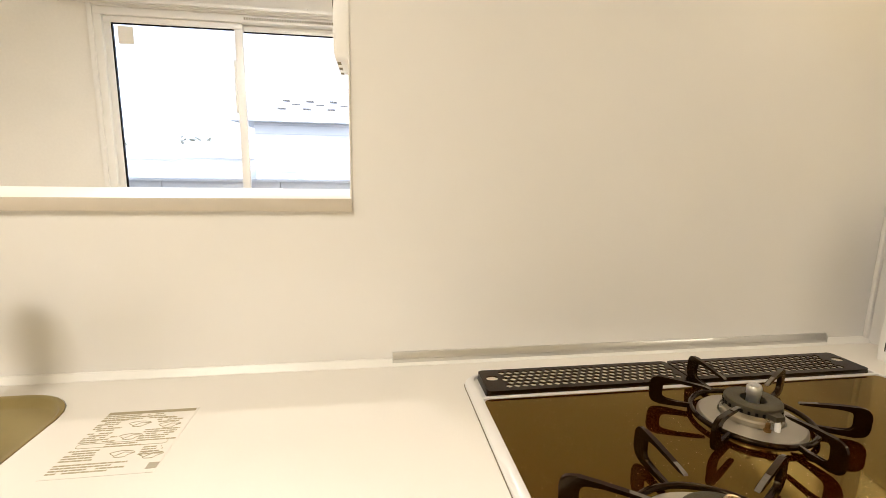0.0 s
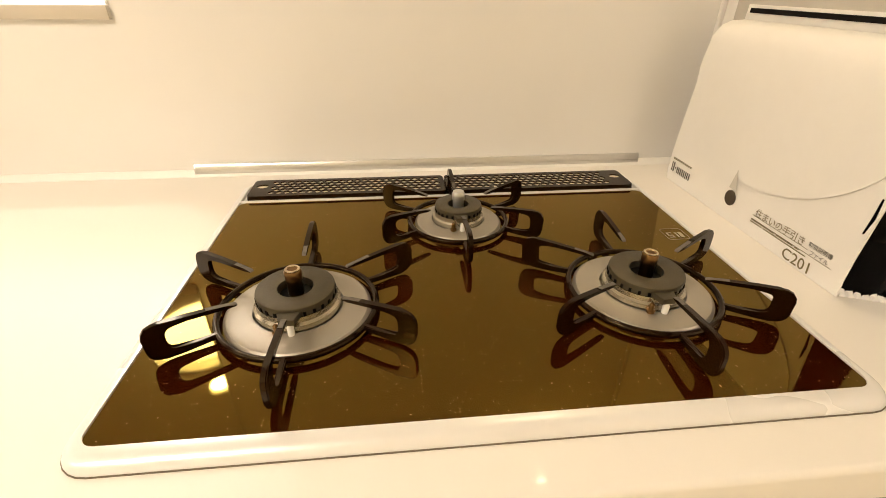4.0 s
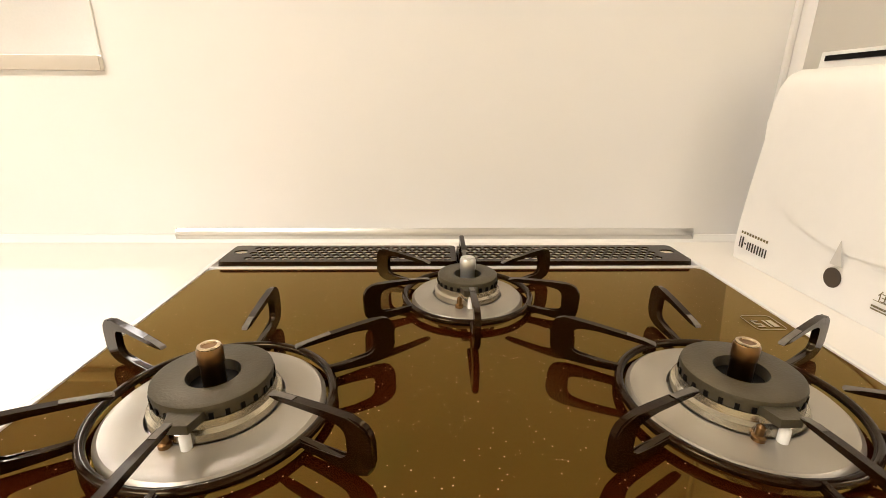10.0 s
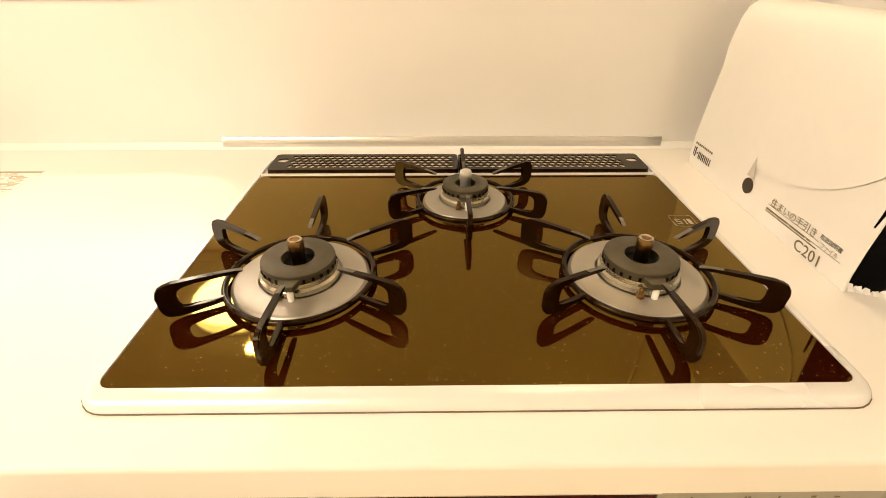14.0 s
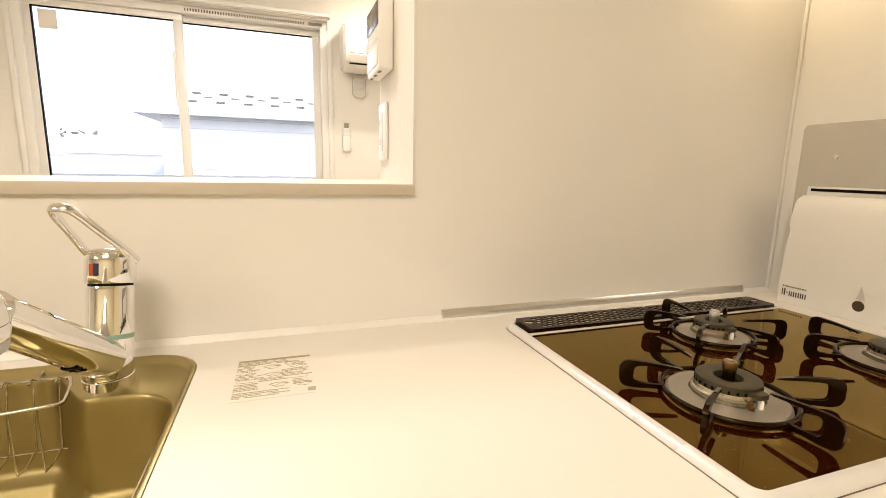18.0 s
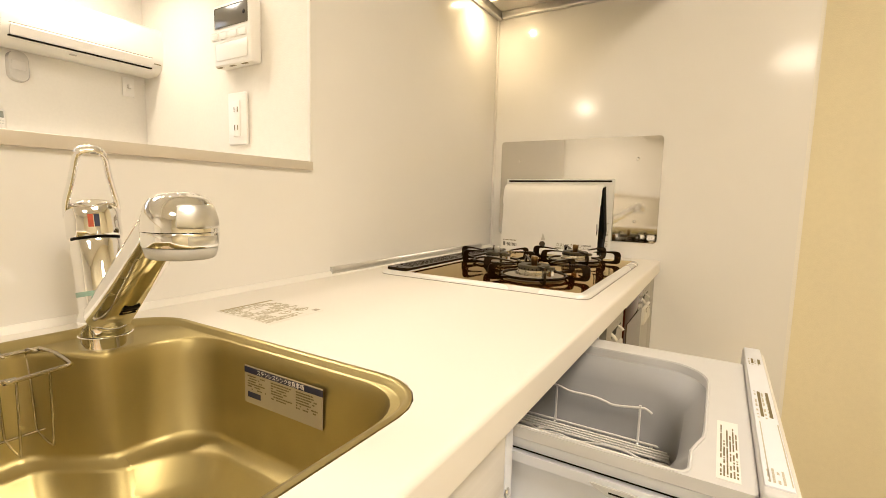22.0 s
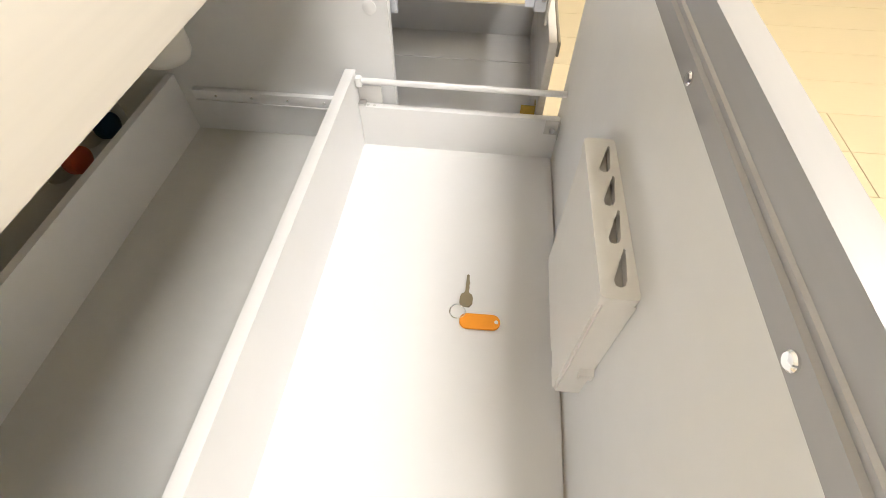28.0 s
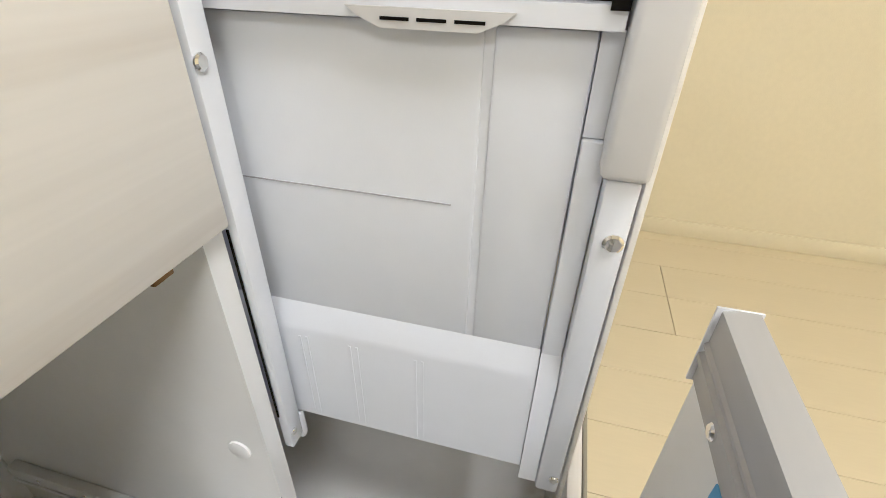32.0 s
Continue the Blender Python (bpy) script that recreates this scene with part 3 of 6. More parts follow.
def sink():
    s = thing("sink", "large stainless steel kitchen sink with rear ledge", "sink")
    n = 8

    def ring(x0, x1, y0, y1, r, z, recess=0.0):
        """Rounded outline whose rear edge steps back beside the faucet."""
        flat = rrect(x0, x1, y0, y1, r, n)
        out = []
        for i, p in enumerate(flat):
            q = flat[(i + 1) % len(flat)]
            out.append(p)
            if abs(p[1] - y1) < 1e-6 and abs(q[1] - y1) < 1e-6 and abs(p[0] - q[0]) > 0.1:
                xs = [-0.918 - 0.075 * k / 14 for k in range(15)]
                if p[0] < q[0]:
                    xs.reverse()
                out += [(x, y1) for x in xs]
        pts = []
        for x, y in out:
            u = min(1.0, max(0.0, (-0.918 - x) / 0.075))
            w = min(1.0, max(0.0, (y - (y1 - r)) / r))
            pts.append((x, y + recess * u * u * (3 - 2 * u) * w, z))
        return pts

    rim = [ring(SX0 + 0.001, SX1 - 0.001, SY0 + 0.001, SY1 - 0.001, SR, Z - 0.004), ring(SX0 + 0.001, SX1 - 0.001, SY0 + 0.001, SY1 - 0.001, SR, Z + 0.0006),
           ring(SX0 + 0.005, SX1 - 0.004, SY0 + 0.005, SY1 - 0.005, SR - 0.004, Z + 0.0012), ring(SX0 + 0.010, SX1 - 0.007, SY0 + 0.010, SY1 - 0.010, SR - 0.009, Z - 0.001),
           ring(SX0 + 0.014, SX1 - 0.009, SY0 + 0.014, SY1 - 0.014, SR - 0.012, Z - 0.007), ring(SX0 + 0.020, SX1 - 0.0108, SY0 + 0.017, SY1 - 0.022, SR - 0.016, Z - 0.0085)]
    # rear ledge dips into the bowl
    bx0, bx1, by0, by1 = SX0 + 0.03, SX1 - 0.0125, SY0 + 0.022, -0.150
    levels = ((0.004, 0.0012, 0.002, 0.0045, 0.066, 0.0088), (0.002, 0.0008, 0.001, 0.0025, 0.065, 0.0096), (0.0, 0.0, 0.0, 0.0006, 0.064, 0.0118), (-0.001, -0.001, -0.001, 0.0, 0.064, 0.016),
              (-0.004, -0.004, -0.004, -0.004, 0.066, 0.030), (-0.008, -0.008, -0.006, -0.009, 0.070, 0.130), (-0.012, -0.013, -0.010, -0.014, 0.072, 0.139), (-0.024, -0.026, -0.017, -0.029, 0.074, 0.1425),
              (-0.029, -0.032, -0.021, -0.035, 0.074, 0.148), (-0.036, -0.042, -0.026, -0.044, 0.074, 0.174), (-0.060, -0.072, -0.040, -0.070, 0.066, 0.188), (-0.12, -0.14, -0.09, -0.11, 0.03, 0.1905))
    bowl = [ring(bx0 - a, bx1 + b, by0 - c, by1 + e, r, Z - h, 0.080) for a, b, c, e, r, h in levels]
    part("bowl", loft(rim + bowl, False, True), STEEL, s, smooth=60)
    # printed care sticker on the bowl's end wall
    st = part("sticker", box(bx1 - 0.0086, bx1 - 0.0072, -0.405, -0.272, 0.836, 0.883), FILMLABEL, s, "clear care label with a navy heading", None)
    m = frame_of((bx1 - 0.0087, -0.272, 0.840), (0, -1, 0), (0, 0, 1))
    bars([(0, 0.0345, 0.135, 0.0075)], m, NAVY, "heading", st)
    text("lettering", "ステンレスシンク注意事項", 0.0068, frame_of((bx1 - 0.0091, -0.272 - 0.024, 0.840 + 0.0358), (0, -1, 0), (0, 0, 1)), PAPER2, st)
    rows = []
    for i in range(3):
        rows += print_lines(0.006 + i * 0.043, 0.044 + i * 0.043, 0.010 if i else 0.014, 0.032, 0.0032, 5 + i, 0.85)
    bars(rows, frame_of((bx1 - 0.0088, -0.272, 0.840), (0, -1, 0), (0, 0, 1)), INKG, "print", st)
    bars([(0.006, 0.004, 0.024, 0.007)], frame_of((bx1 - 0.0089, -0.272, 0.840), (0, -1, 0), (0, 0, 1)), NAVY, "badge", st)
    # waste outlet
    part("waste_outlet", lathe([(0.062, 0), (0.060, 0.003), (0.045, 0.002), (0.040, -0.004), (0.0001, -0.005)], (-1.27, -0.33, Z - 0.189), 40), STEEL, s)
    return s


sink()


def sink_cover():
    c = thing("sink_drain_mat", "beige drain cover with a white border lying in the sink", "drain cover")
    pts = rrect(-1.50, -1.155, -0.475, -0.248, 0.075, 10)
    inn = rrect(-1.482, -1.173, -0.457, -0.266, 0.062, 10)
    z = Z - 0.147
    part("border", loft([[(x, y, Z - 0.186) for x, y in rrect(-1.45, -1.20, -0.44, -0.31, 0.05, 10)], [(x, y, z) for x, y in pts], [(x, y, z + 0.010) for x, y in pts], [(x, y, z + 0.012) for x, y in inn], [(x, y, z + 0.009) for x, y in inn]]), CERAMIC, c)
    part("cover", loft([[(x, y, z + 0.0085) for x, y in inn], [(x, y, z + 0.0105) for x, y in inn]]), BEIGEM, c)
    bars(print_lines(0.02, 0.20, 0.02, 0.10, 0.016, 31, 0.7), frame_of((-1.42, -0.43, z + 0.0107), (1, 0.0, 0), (0, 1, 0)), CERAMIC, "print", c)


sink_cover()


def wire_basket():
    b = thing("wire_basket", "stainless wire rack hanging on the rear ledge of the sink", "wire basket")
    x0, x1, y0, y1, zt, zb = -1.37, -0.955, -0.150, -0.078, Z - 0.016, Z - 0.100
    loop = [(x1 - 0.010, y1, zt + 0.010), (x1 - 0.002, y1 - 0.022, zt + 0.006), (x1 + 0.001, y0 + 0.022, zt), (x1 - 0.003, y0 + 0.014, zt - 0.001), (x1 - 0.012, y0 + 0.010, zt), (x1 - 0.052, y0, zt + 0.001), (x1 - 0.062, y0, zt + 0.001), (x1 - 0.074, y0 + 0.006, zt + 0.001),
            (x0 + 0.074, y0 + 0.006, zt + 0.001), (x0 + 0.062, y0, zt + 0.001), (x0 + 0.012, y0 + 0.010, zt), (x0, y0 + 0.022, zt), (x0 + 0.002, y1 - 0.022, zt + 0.006), (x0 + 0.010, y1, zt + 0.010)]
    part("top_loop", wire(smooth_path(loop, 3), 0.0026), RACK, b, smooth=60)
    part("rear_bar", wire([(x0 + 0.010, y1, zt + 0.010), (x1 - 0.010, y1, zt + 0.010)], 0.0024), RACK, b)
    part("bottom_bar", wire([(x0 + 0.012, y1 - 0.016, zb), (x1 - 0.012, y1 - 0.016, zb)], 0.0016), RACK, b)
    for x in (x0 + 0.012, x1 - 0.012):
        part("end_wire", wire(smooth_path([(x, y1 - 0.002, zt + 0.008), (x, y1 - 0.008, zt - 0.020), (x, y1 - 0.014, zb + 0.006), (x, y1 - 0.016, zb)], 2), 0.0017, 6), RACK, b, smooth=60)
    n = 14
    for i in range(n):
        x = x1 - 0.022 - (x1 - x0 - 0.044) * i / (n - 1)
        u = [(x + 0.004, y1 - 0.020, zt + 0.0125), (x, y1 - 0.004, zt + 0.0135), (x, y1 + 0.0016, zt + 0.006), (x, y1 - 0.006, zt - 0.020), (x, y1 - 0.013, zb + 0.008), (x, y1 - 0.018, zb + 0.001), (x, y1 - 0.040, zb - 0.0035), (x, y0 + 0.014, zb - 0.003), (x, y0 + 0.009, zb + 0.006), (x, y0 + 0.007, zt - 0.0025)]
        part("wire", wire(smooth_path(u, 2), 0.0013, 6), RACK, b, smooth=60)
    for x in (x0 + 0.045, x1 - 0.045):
        part("hook", wire(smooth_path([(x, y1, zt + 0.010), (x, y1 + 0.006, zt + 0.013), (x, -0.0645, Z - 0.001), (x, -0.0625, Z - 0.0068)], 2), 0.0022, 8), RACK, b, smooth=60)


wire_basket()


def faucet():
    f = thing("faucet", "chrome single-lever kitchen faucet with a broad pull-out shower head", "faucet")
    bx, by, bz = -0.909, -0.113, Z - 0.009
    part("base", lathe([(0.0288, 0), (0.0288, 0.0145), (0.0278, 0.0155)], (bx, by, bz), 48), CHROME, f, smooth=40)
    part("socket", lathe([(0.0278, 0.0163), (0.0283, 0.0175), (0.0278, 0.036), (0.0245, 0.047), (0.020, 0.054)], (bx, by, bz), 48), CHROME, f, smooth=50)
    # leaning column with the handle cap
    a, b = Vector((bx + 0.002, by + 0.004, bz + 0.028)), Vector((-0.904, -0.088, 1.030))
    d = (b - a).normalized()
    L = (b - a).length
    part("body", lathe([(0.0245, 0), (0.0262, L * 0.35), (0.0272, L - 0.004), (0.0262, L)], a, 48, None, aim(a, b)), CHROME, f, smooth=40)
    part("gap_ring", lathe([(0.0252, 0), (0.0252, 0.003)], b + d * 0.0003, 48, None, aim(a, b)), BLACK, f)
    c0 = b + d * 0.0036
    part("handle_cap", lathe([(0.0278, 0), (0.0290, 0.002), (0.0288, 0.030), (0.0270, 0.040), (0.022, 0.045), (0.0001, 0.047)], c0, 48, None, aim(a, b)), CHROME, f, smooth=40)
    # strap lever: two flat arms that meet in a rounded tip
    tip = Vector((-0.928, -0.147, 1.138))
    root = c0 + d * 0.036
    side = Vector((0.97, -0.24, 0)).normalized()
    axis = (tip - root).normalized()
    thick = side.cross(axis).normalized()
    line = [(0.0265, -0.010), (0.0255, 0.012), (0.0205, 0.036), (0.0160, 0.060), (0.0130, 0.078), (0.0075, 0.0865), (-0.0075, 0.0865), (-0.0130, 0.078), (-0.0160, 0.060), (-0.0205, 0.036), (-0.0255, 0.012), (-0.0265, -0.010)]
    reach = (tip - root).length / 0.0865
    pts = smooth_path([root + side * u + axis * (v * reach) for u, v in line], 4)
    rings = []
    for i, p in enumerate(pts):
        t = (pts[min(i + 1, len(pts) - 1)] - pts[max(i - 1, 0)]).normalized()
        w = thick.cross(t).normalized()
        rings.append([p + w * 0.0038 * math.cos(q) + thick * 0.0062 * math.sin(q) for q in [2 * math.pi * k / 14 for k in range(14)]])
    part("lever", loft(rings), CHROME, f, smooth=60)
    # hot and cold mark on the cap
    n = Vector((-0.36, -0.93, 0)).normalized()
    n = (n - d * n.dot(d)).normalized()
    m = frame_of(c0 + d * 0.018 + n * 0.0287, d.cross(n), d)
    part("hot_mark", box(-0.0058, -0.0003, -0.0078, 0.0078, -0.002, 0.0010), RED, f, "orange hot mark", None).matrix_world = m
    part("cold_mark", box(0.0003, 0.0058, -0.0078, 0.0078, -0.002, 0.0010), NAVY, f, "navy cold mark", None).matrix_world = m
    # spout arm
    s0, s1 = Vector((bx, by - 0.010, bz + 0.040)), Vector((-0.931, -0.300, 1.060))
    part("spout", wire([s0 + (s1 - s0) * k / 8 for k in range(9)], 0.0255, 36, r2=0.0215), CHROME, f, smooth=60)
    ds = (s1 - s0).normalized()
    low = ds.cross(Vector((1, 0, 0))).normalized()
    if low.z > 0:
        low = -low
    for k, (h, mt) in enumerate(((0.0045, BLACK), (0.0012, BLACK), (0.0012, BLACK))):
        p = s0 + ds * (0.072 - 0.0075 * k) + low * 0.0236
        part("slot", box(-0.0085, 0.0085, -h, h, -0.002, 0.0012, 0.0006), mt, f, "dark grip slot" if not k else "").matrix_world = frame_of(p, (1, 0, 0), ds)
    # broad shower head: white spray face, chrome band, dome
    hx, hy, hz = -0.934, -0.334, 1.033
    squash = Matrix.Diagonal((0.68, 0.75, 1.0, 1.0))

    def turned(profile, nm, material, label="", seg=56):
        return part(nm, lathe(profile, (hx, hy, hz), seg, None, squash), material, f, label, 50)

    turned([(0.0385, 0), (0.0415, 0.0015), (0.0440, 0.008), (0.0445, 0.0105)], "spray_face", GREYL, "pale grey spray face")
    turned([(0.0452, 0.0112), (0.0462, 0.0125), (0.0470, 0.0235), (0.0462, 0.0245)], "band", CHROME, "chrome band")
    dome = [(0.0468, 0.0252), (0.0468, 0.030), (0.0455, 0.038), (0.0420, 0.047), (0.0350, 0.0545), (0.0240, 0.0590), (0.0110, 0.0608), (0.0001, 0.0612)]
    turned(dome, "shower_head", CHROME, "rounded chrome head")
    # satin push button on the front of the dome
    rows = []
    for r, h in ((0.0472, 0.0292), (0.0478, 0.0310), (0.0472, 0.0360), (0.0445, 0.0432), (0.0410, 0.0488), (0.0396, 0.0500)):
        half = 36 if 0.030 < h < 0.0495 else 31
        rows.append([(hx + 0.68 * (r + 0.0012) * math.cos(radians(-90 + half * u / 12)), hy + 0.75 * (r + 0.0012) * math.sin(radians(-90 + half * u / 12)), hz + h) for u in range(-12, 13)])
    bm = loft(rows, False, False, closed=False)
    ext = bmesh.ops.extrude_face_region(bm, geom=bm.faces[:])
    bmesh.ops.translate(bm, verts=[v for v in ext["geom"] if isinstance(v, bmesh.types.BMVert)], vec=(0, 0.006, -0.003))
    part("push_button", bm, SATIN, f, "satin push button", 50)
    part("top_slot", box(hx - 0.010, hx + 0.010, hy - 0.017, hy - 0.011, hz + 0.0568, hz + 0.0594, 0.001), SATIN, f)
    # recessed changeover lever in the band
    part("changeover", loft([[(hx + 0.68 * r * math.cos(radians(q)), hy + 0.75 * r * math.sin(radians(q)), hz + z) for q in range(-112, -58, 4)] for r, z in ((0.0474, 0.0135), (0.0482, 0.0155), (0.0482, 0.0200), (0.0474, 0.0220))], False, False, closed=False), SATIN, f, "changeover lever")
    part("sticker", lathe([(0.0264, 0), (0.0266, 0.006)], a + d * 0.034, 48, None, aim(a, b)), mat("teal_sticker", (0.30, 0.45, 0.38), 0.5), f, "narrow green maker's sticker")


faucet()


def counter_sticker():
    s = thing("instruction_sticker", "transparent sticker with small printed instructions on the worktop", "sticker")
    x0, x1, y0, y1 = -0.752, -0.654, -0.226, -0.104
    m = frame_of((x0, y0, Z + 0.0006), (1, 0, 0), (0, 1, 0))
    part("film", box(x0 - 0.002, x1 + 0.002, y0 - 0.002, y1 + 0.002, Z + 0.0001, Z + 0.0005), COUNTER, s, smooth=None)
    w, h = x1 - x0, y1 - y0
    bars([(0, h - 0.006, w, 0.006)], m, FAINT, "heading", s)
    rows = []
    rows += print_lines(0, w, h - 0.017, h - 0.008, 0.0042, 1, 0.9)
    rows += print_lines(0, 0.030, h - 0.040, h - 0.018, 0.0042, 2, 0.9)
    rows += print_lines(0.062, w, h - 0.030, h - 0.018, 0.0042, 3, 0.8)
    rows += print_lines(0, 0.036, h - 0.064, h - 0.045, 0.0042, 4, 0.9)
    rows += print_lines(0.058, w, h - 0.064, h - 0.043, 0.0042, 6, 0.9)
    rows += print_lines(0, 0.040, h - 0.098, h - 0.078, 0.0042, 7, 0.9)
    rows += print_lines(0.072, w, h - 0.092, h - 0.078, 0.0042, 8, 0.9)
    rows += print_lines(0, 0.086, 0.004, 0.020, 0.0042, 9, 0.95)
    bars(rows, m, FAINT, "print", s)
    # little line drawings, as plain shapes
    for cx, cy in ((0.046, h - 0.030), (0.080, h - 0.036), (0.048, h - 0.056), (0.055, h - 0.089), (0.085, h - 0.094)):
        dr = part("drawing", wire([(x0 + cx + 0.010 * math.cos(t) * (1 + 0.3 * math.sin(3 * t)), y0 + cy + 0.006 * math.sin(t), Z + 0.0006) for t in [2 * math.pi * i / 20 for i in range(20)]], 0.0004, 4, closed=True), FAINT, s, smooth=None)
        part("stroke", wire([(x0 + cx - 0.006, y0 + cy - 0.004, Z + 0.0006), (x0 + cx + 0.002, y0 + cy + 0.003, Z + 0.0006), (x0 + cx + 0.012, y0 + cy + 0.001, Z + 0.0006)], 0.0004, 4), FAINT, dr, smooth=None)
    part("caption_frame", wire([(x, y, Z + 0.0006) for x, y in rrect(x0 + 0.002, x1 - 0.006, y0 + h - 0.074, y0 + h - 0.066, 0.0035, 3)], 0.0003, 4, closed=True), FAINT, s)
    bars(print_lines(0.030, 0.070, h - 0.073, h - 0.068, 0.0045, 11, 1), m, FAINT, "caption", s)
    bars([(0.090, 0.004, 0.010, 0.010)], m, mat("grey_print", (0.42, 0.38, 0.30), 0.6), "code_square", s)


counter_sticker()

# steel edge strip on the wall behind the hob
def edge_strip():
    s = thing("edge_strip", "brushed steel edge strip on the wall behind the hob", "trim strip")
    prof = [(-0.0002, Z + 0.0105), (-0.0002, Z + 0.020), (-0.004, Z + 0.020), (-0.0075, Z + 0.015), (-0.0075, Z + 0.0105)]
    part("upper_face", prism(prof, "x", -0.4065, 0.3615), SATIN, s)
    part("lower_face", box(-0.4065, 0.3615, -0.0078, -0.0002, Z + 0.0045, Z + 0.0102, 0.0006), SATIN, s)
    for x in (-0.408, 0.3616):
        part("end_cap", prism([(-0.0002, Z + 0.0045), (-0.0002, Z + 0.0204), (-0.0043, Z + 0.0204), (-0.0080, Z + 0.0152), (-0.0080, Z + 0.0045)], "x", x, x + 0.0014), SATIN, s)


edge_strip()

# ---------------------------------------------------------------- hob
HX = 0.3115
GZ = Z + 0.009


def hob():
    h = thing("gas_hob", "built-in three-burner gas hob with brown glass top and silver rim", "gas hob")
    n = 6
    y0, y1 = -0.562, -0.064

    def ring(d, r, z, f=0.0):
        return [(x, y, z) for x, y in rrect(-HX + d, HX - d, y0 + d + f, y1 - d, r, n)]

    part("seam", loft([ring(-0.0009, 0.027, Z + 0.0001), ring(-0.0009, 0.027, Z + 0.0009), ring(0.0004, 0.026, Z + 0.0009)]), mat("seam_grey", (0.16, 0.13, 0.09), 0.7), h, "dark sealing seam")
    part("rim", loft([ring(0.0, 0.026, Z + 0.0002), ring(0.0, 0.026, Z + 0.0025), ring(0.0015, 0.025, Z + 0.0055), ring(0.0045, 0.022, Z + 0.0083), ring(0.0078, 0.019, Z + 0.0098, 0.001), ring(0.0100, 0.017, Z + 0.0101, 0.0035), ring(0.0124, 0.0125, Z + 0.0099, 0.0044), ring(0.0130, 0.012, Z + 0.006, 0.0044)]), RIM, h, "satin silver rim", 50)
    gx, gy0, gy1 = 0.2985, y0 + 0.0165, -0.143
    part("glass_top", loft([[(x, y, z) for x, y in rrect(-gx + d, gx - d, gy0 + d, gy1 - d, 0.009, 4)] for d, z in ((0, Z + 0.006), (0, GZ - 0.0004), (0.0006, GZ))]), HOB, h, "glossy brown glass with fine flecks", None)
    part("divider", box(-gx, gx, -0.1425, -0.1375, Z + 0.006, GZ + 0.0016, 0.0006), RIM, h)
    # safety mark
    m = frame_of((0.262, -0.300, GZ + 0.0003), (1, 0, 0), (0, 1, 0))
    mk = part("safety_mark", wire([(0.262 + x, -0.300 + y, GZ + 0.0004) for x, y in rrect(0, 0.028, 0, 0.028, 0.004, 3)], 0.0003, 4, closed=True), FAINT, h)
    bars([(0.004, 0.016, 0.007, 0.002), (0.004, 0.011, 0.002, 0.007), (0.004, 0.010, 0.007, 0.002), (0.009, 0.006, 0.002, 0.006), (0.004, 0.005, 0.007, 0.002), (0.015, 0.005, 0.002, 0.013), (0.019, 0.005, 0.005, 0.013)], m, FAINT, "emblem", mk)
    return h


hob()


def exhaust_cover(x0, x1, flip):
    g = thing("exhaust_cover", "black enamelled perforated exhaust cover at the back of the hob", "exhaust cover", "exhaust covers of the hob")
    y0, y1 = -0.1365, -0.0735
    zt = GZ + 0.007
    holes = []
    hr, px, py = 0.0050, 0.0112, 0.0096
    fx0, fx1 = (x0 + 0.032, x1 - 0.006) if not flip else (x0 + 0.006, x1 - 0.032)
    r = 0
    y = y0 + 0.013
    while y < y1 - 0.008:
        x = fx0 + (px / 2 if r % 2 else 0)
        while x < fx1:
            holes.append((x, y))
            x += px
        y += py
        r += 1
    bm = bmesh.new()
    ecx = x0 + 0.015 if not flip else x1 - 0.015
    outline = rrect(x0, x1, y0, y1, 0.006, 3)
    loops = [[bm.verts.new((*p, zt)) for p in outline]]
    for cx, cy in holes:
        loops.append([bm.verts.new((cx + hr * math.cos(radians(60 * k + 30)), cy + hr * math.sin(radians(60 * k + 30)), zt)) for k in range(6)])
    loops.append([bm.verts.new((ecx + 0.009 * math.cos(2 * math.pi * k / 14), (y0 + y1) / 2 + 0.006 + 0.007 * math.sin(2 * math.pi * k / 14), zt)) for k in range(14)])
    es = [bm.edges.new((v[i], v[(i + 1) % len(v)])) for v in loops for i in range(len(v))]
    bmesh.ops.triangle_fill(bm, edges=es, use_beauty=True)
    ext = bmesh.ops.extrude_face_region(bm, geom=bm.faces[:])
    bmesh.ops.translate(bm, verts=[v for v in ext["geom"] if isinstance(v, bmesh.types.BMVert)], vec=(0, 0, -0.0018))
    part("grille", bm, ENAMEL, g, "black grille with round holes", 30)
    part("skirt", loft([[(x, y, z) for x, y in rrect(x0 - d, x1 + d, y0 - d, y1 + d, 0.006, 3)] for d, z in ((0.001, GZ - 0.004), (0.0, zt - 0.0004))], False, False), ENAMEL, g, smooth=30)
    part("duct", box(x0 + 0.004, x1 - 0.004, y0 + 0.004, y1 - 0.004, GZ - 0.0028, GZ + 0.0049), mat("duct_steel", (0.85, 0.79, 0.62), 0.4, metal=0.3, vary=0.1, grain=60), g, "pale steel duct below the holes")


exhaust_cover(-0.291, -0.0012, False)
exhaust_cover(0.0012, 0.291, True)


